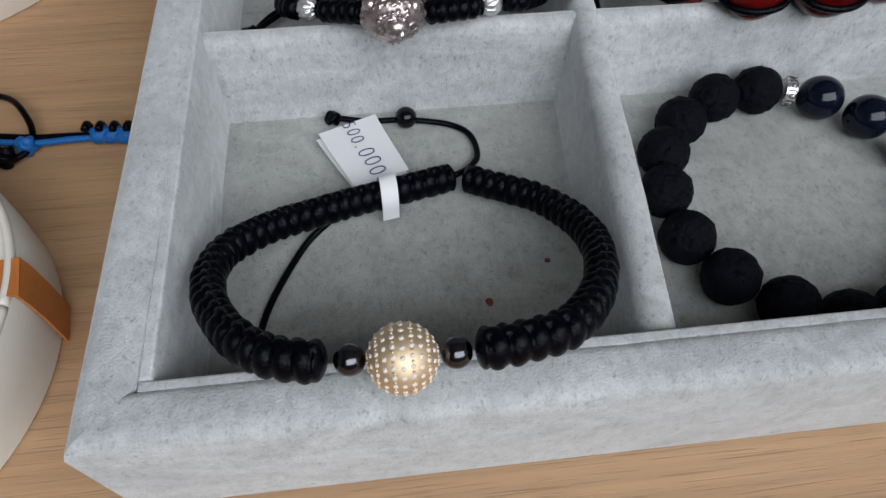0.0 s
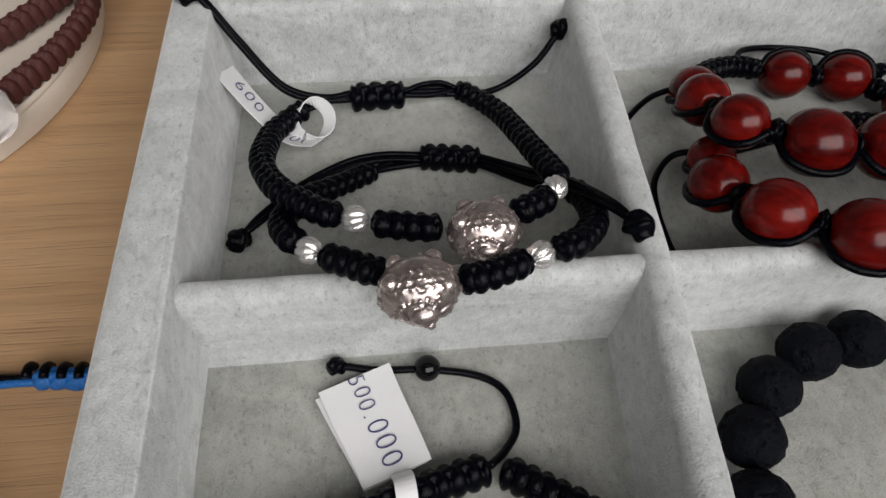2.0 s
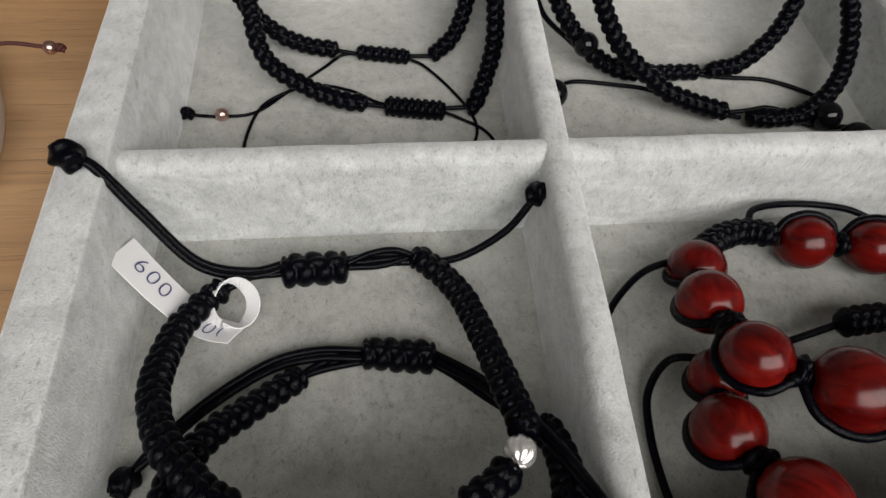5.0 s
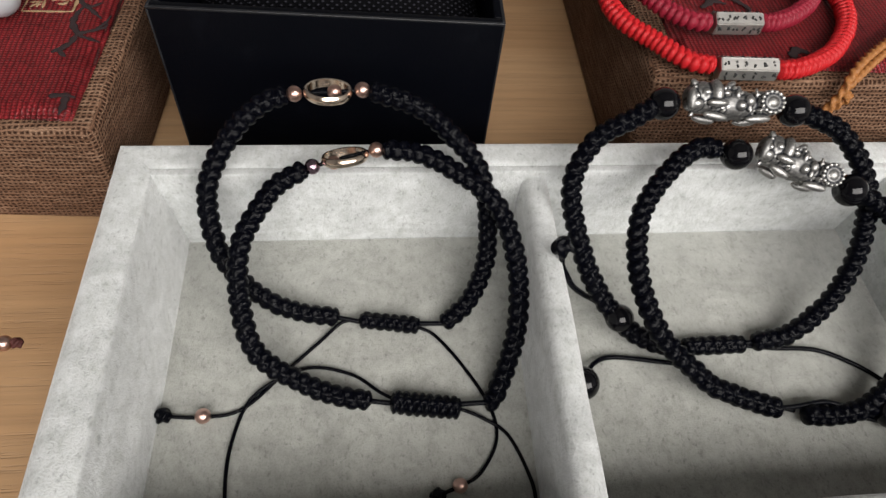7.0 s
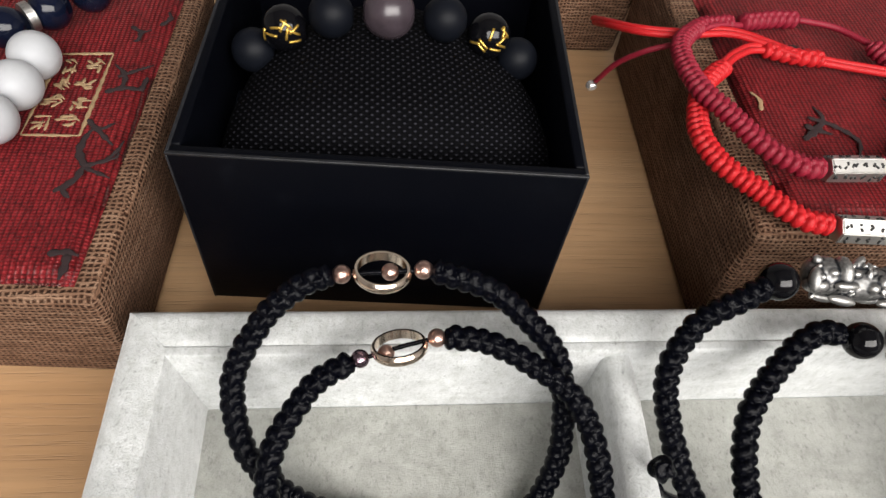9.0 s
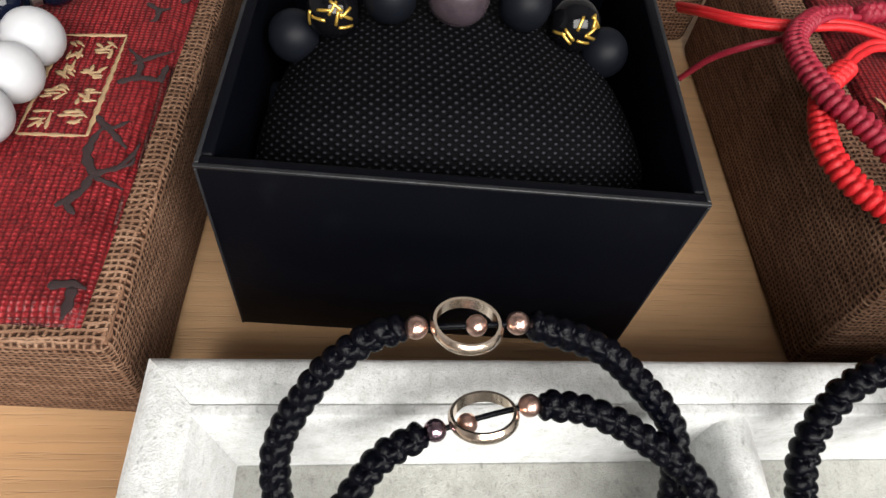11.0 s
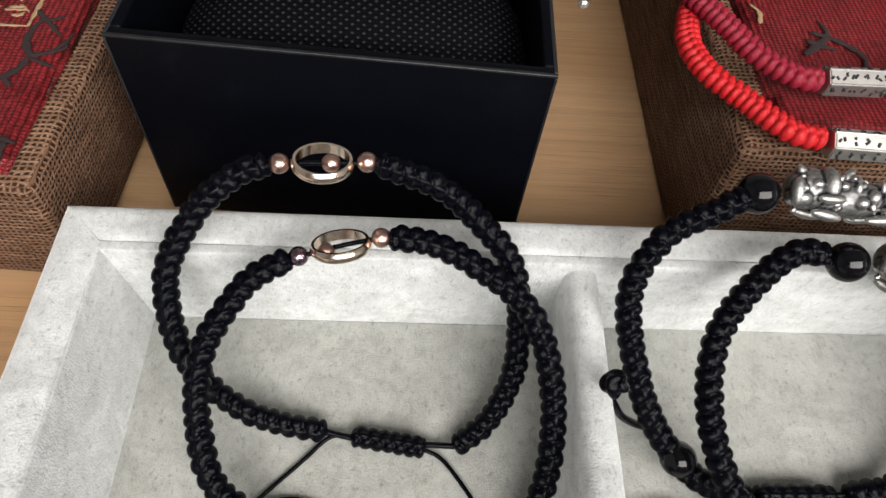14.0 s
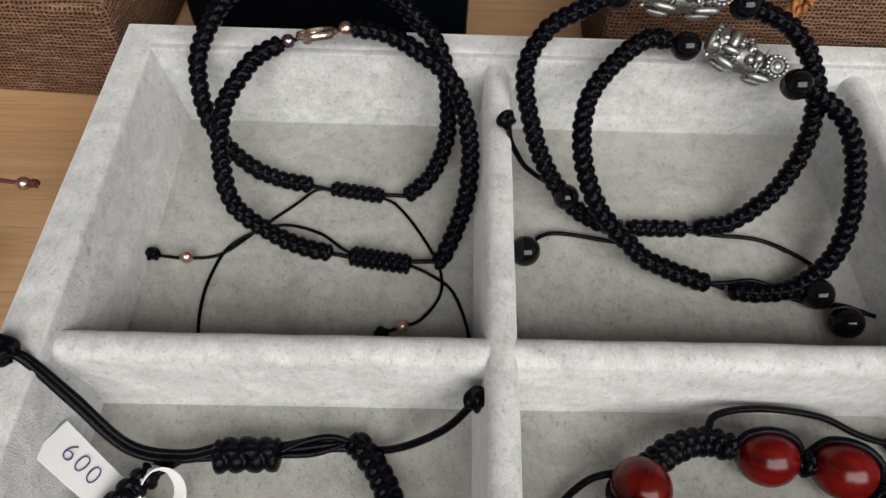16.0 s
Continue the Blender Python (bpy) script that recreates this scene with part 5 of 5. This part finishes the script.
lbox = brocade_box(-112, -13.0, 179.3, 290, 36, "low box with brown burlap sides and a stitched red brocade lid", -3.0, 5.0)
Z = 36.65
for pts, r in (([(-27.5, 200.3), (-24, 203.9), (-22.9, 207.5), (-17.5, 210.1), (-15.1, 211.8)], 0.75), ([(-22.9, 207.5), (-25.2, 212.1), (-24.9, 216.9), (-23.7, 219.5)], 0.85), ([(-25.9, 222.2), (-22.9, 219.1), (-19.7, 221.1)], 0.7),
               ([(-23.4, 219.5), (-21, 216.7), (-18.7, 214.1)], 0.6), ([(-25.2, 202.5), (-25.7, 200.8), (-23.9, 198.6)], 0.7), ([(-22.8, 207.1), (-18.3, 205), (-15.2, 204.3)], 0.5), ([(-19.3, 209.1), (-17.3, 212.5), (-16.2, 215.4)], 0.5),
               ([(-24.2, 184.4), (-20.7, 184.7), (-17, 183.9)], 0.8), ([(-20.4, 184.2), (-20.2, 181.4), (-20.5, 178.2)], 0.85), ([(-24.4, 231.6), (-20.3, 233.3), (-14.1, 232.4)], 0.8), ([(-20.9, 232.7), (-21.1, 237.9), (-24.3, 241.9)], 0.6),
               ([(-22.6, 237.2), (-18.6, 239.9), (-13.5, 241.9)], 0.6), ([(-16.4, 232.4), (-15.7, 237.1), (-12.4, 236.8)], 0.7), ([(-23.7, 257.3), (-20.8, 255.2), (-18.4, 255.9)], 0.6), ([(-20.8, 255.2), (-20.9, 251.8), (-22, 251.1)], 0.6), ([(-16.6, 258), (-14.6, 261), (-15.4, 264)], 0.7)):
    stitch(lbox, [(min(x, -18.6 + 0.052 * (y - 176)), y) for x, y in pts], r, DARKTHREAD, Z)
seal = ((-38.8, 216.7), (-26.4, 216.9), (-25.6, 246.0), (-37.9, 245.1))
for a, b in zip(seal, seal[1:] + seal[:1]):
    stitch(lbox, [a, ((a[0] + b[0]) / 2, (a[1] + b[1]) / 2), b], 0.5, THREAD, Z, "gold_border")
rnd = random.Random(2)
for i in range(2):
    for j in range(4):
        u, v = 0.27 + 0.46 * i, 0.15 + 0.235 * j
        px = seal[0][0] + (seal[1][0] - seal[0][0]) * u + (seal[3][0] - seal[0][0]) * v
        py = seal[0][1] + (seal[3][1] - seal[0][1]) * v
        for k in range(7):
            a = rnd.choice((0.05, 0.1, 1.5, 1.6, -0.7, 0.8))
            ln, qx, qy = rnd.uniform(0.9, 2.0), px + rnd.uniform(-1.5, 1.5), py + rnd.uniform(-2.1, 2.1)
            stitch(lbox, [(qx - math.cos(a) * ln, qy - math.sin(a) * ln), (qx, qy + 0.15), (qx + math.cos(a) * ln, qy + math.sin(a) * ln)], 0.36, THREAD, Z, "gold_stitch")


def white_bracelet():
    t = thing("bracelet", (-60, 232, 36.6), "frosted white quartz and black bead bracelet lying on the brocade lid", "bracelet")
    pts = [(-42.6, 215.8), (-40.6, 226.8), (-39.6, 237.2)]
    for x, y in pts + [(-49.6, 207.4), (-60, 203.5)]:
        ball(t, (x, y, 42.2), 5.7, FROST, "frosted_bead", way=(0.1, 1, 0))
    for x, y in ((-48.0, 246.0), (-40.6, 254), (-58, 240), (-33, 262)):
        ball(t, (x, y, 43.0), 5.0, NAVY, "dark_bead")
    bm = bmesh.new()
    bmesh.ops.create_cone(bm, cap_ends=True, segments=24, radius1=3.6 * MM, radius2=3.6 * MM, depth=2.0 * MM)
    part("silver_spacer", solid("silver_spacer", bm), SILVER, t, m=axes((-44.2, 250.2, 43.4), (-0.7, 0.7, 0), (0, 0, 1)))


white_bracelet()

rbox = brocade_box(121.5, 236, 186.5, 300, 42.5, "box with brown burlap sides and a dark red brocade lid", -1.6, 8.0, 0.6, 4.0)
Z = 43.2
for pts, r in (([(142, 214), (147, 218), (150, 222), (149, 226)], 0.9), ([(146, 222), (152, 219), (156, 214), (154, 209)], 0.8), ([(144, 219), (150, 216)], 0.9), ([(168, 220), (172, 226), (170, 230)], 0.9), ([(160, 193), (163, 196), (166, 194)], 1.3), ([(148, 246), (153, 250), (158, 247)], 0.9)):
    stitch(rbox, pts, r, DARKTHREAD, Z)
stitch(rbox, [(134.6, 224), (135.6, 228), (134, 231)], 0.6, THREAD, Z, "gold_border")
tagged(brocade_box(60, 128, 300, 380, 38, "box with brown burlap sides standing behind the others"), group="brocade gift boxes")


def bar_bracelet(loop, bar, mat, label, z0):
    """A braided bracelet with a six-sided engraved silver bar."""
    t = thing("bracelet", (150, 215, z0), label, "bracelet", "silver bar bracelets")
    braid(t, loop, 5.6, 5.0, 1.8, (0, 0, 1), mat)
    a, b = np.array(bar[0], float), np.array(bar[1], float)
    bm = bmesh.new()
    bmesh.ops.create_cone(bm, cap_ends=True, segments=6, radius1=3.1 * MM, radius2=3.1 * MM, depth=float(np.linalg.norm(b - a)) * MM)
    bmesh.ops.bevel(bm, geom=bm.edges[:], offset=0.25 * MM, segments=2, affect="EDGES")
    mid = (a + b) / 2
    way = Vector(b - a).normalized()
    g = part("silver_bar", solid("silver_bar", bm), BAR, t, "six-sided engraved silver bar", axes(mid, (0, 0.5, 0.87), Vector((0, 0.5, 0.87)).cross(way) * -1))
    m = WORLD[g.name]
    rr = random.Random(int(z0))
    for face in range(6):
        fa = radians(60 * face)
        for k in range(6):
            u = -0.42 + 0.168 * k
            for q in range(2):
                px = np.array((math.cos(fa), math.sin(fa), 0)) * 2.71 + np.array((0, 0, u * np.linalg.norm(b - a)))
                side = np.array((-math.sin(fa), math.cos(fa), 0))
                c0 = px + side * rr.uniform(-0.9, 0.2) + np.array((0, 0, rr.uniform(-0.5, 0.5)))
                c1 = c0 + side * rr.uniform(0.3, 1.1) + np.array((0, 0, rr.uniform(-0.7, 0.7)))
                pts = [tuple((m @ (Vector(c0 + (c1 - c0) * f) * MM)) / MM) for f in (0, 0.35, 0.7, 1)]
                cord(g, pts, 0.26, INKED, "engraving")
    return t


A = bar_bracelet([(137.2, 185.0, 46.4), (130.6, 187.2, 46.2), (123.8, 195.5, 46), (117.8, 203.6, 46), (116.2, 213.8, 46), (121, 227.5, 46.4), (129.5, 236, 47)], ((137.4, 184.6, 46.4), (151.6, 183.0, 46.6)), RED, "bright red braided bracelet with engraved silver bar on a lid", 42)
braid(A, [(151.8, 183.0, 46.6), (160, 184.6, 46.4), (172, 192, 46), (182, 206, 46), (184, 222, 46), (178, 236, 46)], 5.6, 5.0, 1.8, (0, 0, 1), RED)
braid(A, [(142, 243.5, 46.8), (150, 241, 46.8), (158, 240, 46.8)], 5.2, 4.6, 2.4, (0, 0, 1), RED, "sliding_knot")
for d in (-0.9, 0.9):
    cord(A, [(128, 235 + d, 47), (134, 240.5 + d, 47.2), (142, 243.5 + d, 47), (160, 240 + d, 46), (178, 236 + d, 46)], 0.9, RED)
    cord(A, [(150, 240 + d, 48), (136, 249 + d, 47.5), (122, 250 + d, 46), (112, 253 + d, 44.5), (107, 262 + d, 40), (106, 272 + d, 34)], 0.9, RED)
B = bar_bracelet([(139.6, 198.2, 49), (134, 198.6, 49.2), (127.6, 204.2, 49.4), (122, 213.8, 50.2), (117.4, 224, 50), (118.4, 239.8, 48.4), (127, 250.6, 47), (138, 254.4, 46.4)], ((139.8, 198.4, 48.6), (153.0, 199.0, 48.2)), MAROON, "crimson braided bracelet with engraved silver bar over a red one", 44)
braid(B, [(153.2, 199, 48.2), (162, 202, 47.6), (174, 212, 47), (180, 228, 47), (174, 246, 47)], 5.6, 5.0, 1.8, (0, 0, 1), MAROON)
braid(B, [(140, 254.6, 46.4), (150, 256.6, 46.4), (158, 257, 46.4)], 6.0, 5.0, 2.2, (0, 0, 1), MAROON, "sliding_knot")
cord(B, [(158, 257, 46.4), (168, 254, 46.4), (175, 246, 46.8)], 0.9, MAROON)
cord(B, [(141, 254, 46), (130, 250, 48), (121, 246, 45.5), (113, 246, 42.5), (108, 250, 35), (105.6, 254.4, 25)], 0.8, MAROON)
ball(B, (105.2, 255.4, 22.6), 1.7, BRIGHT, "silver_tip", facets=2)
A.location += Vector((-2.0, 0.2, 0)) * MM
B.location += Vector((-2.0, 1.0, 0)) * MM


def gold_loop():
    t = thing("cord_loop", (170, 186, 40), "golden brown twisted cord loop on the burlap box edge", "cord")
    path, arc = resample([(200, 204, 45), (188, 195, 45), (179, 188, 45), (172, 182.5, 43.5), (168, 180, 38), (168.5, 181.4, 34), (172, 183, 34.5), (174, 182.6, 38.5), (170.5, 181.6, 42), (174, 186, 46), (186, 195, 47), (200, 203, 47)], 0.25)
    th = np.linspace(0, 2 * np.pi, 16, endpoint=False)
    k = 0.95 * (1 + 0.34 * np.cos(2 * th + 2 * np.pi * arc[:, None] / 2.4))
    part("twisted_cord", tube("twisted_cord", path, arc, k, k), AMBER, t)


gold_loop()

# dark bead bracelet in the next compartment
side = thing("bracelet", (215, 140, FLOOR), "dark polished bead bracelet in the neighbouring compartment", "bracelet")
for k in range(14):
    a = 2 * math.pi * k / 14
    ball(side, (224 + 24 * math.cos(a), 140 + 24 * math.sin(a), 10.2), 5.0, NAVY, "polished_bead")
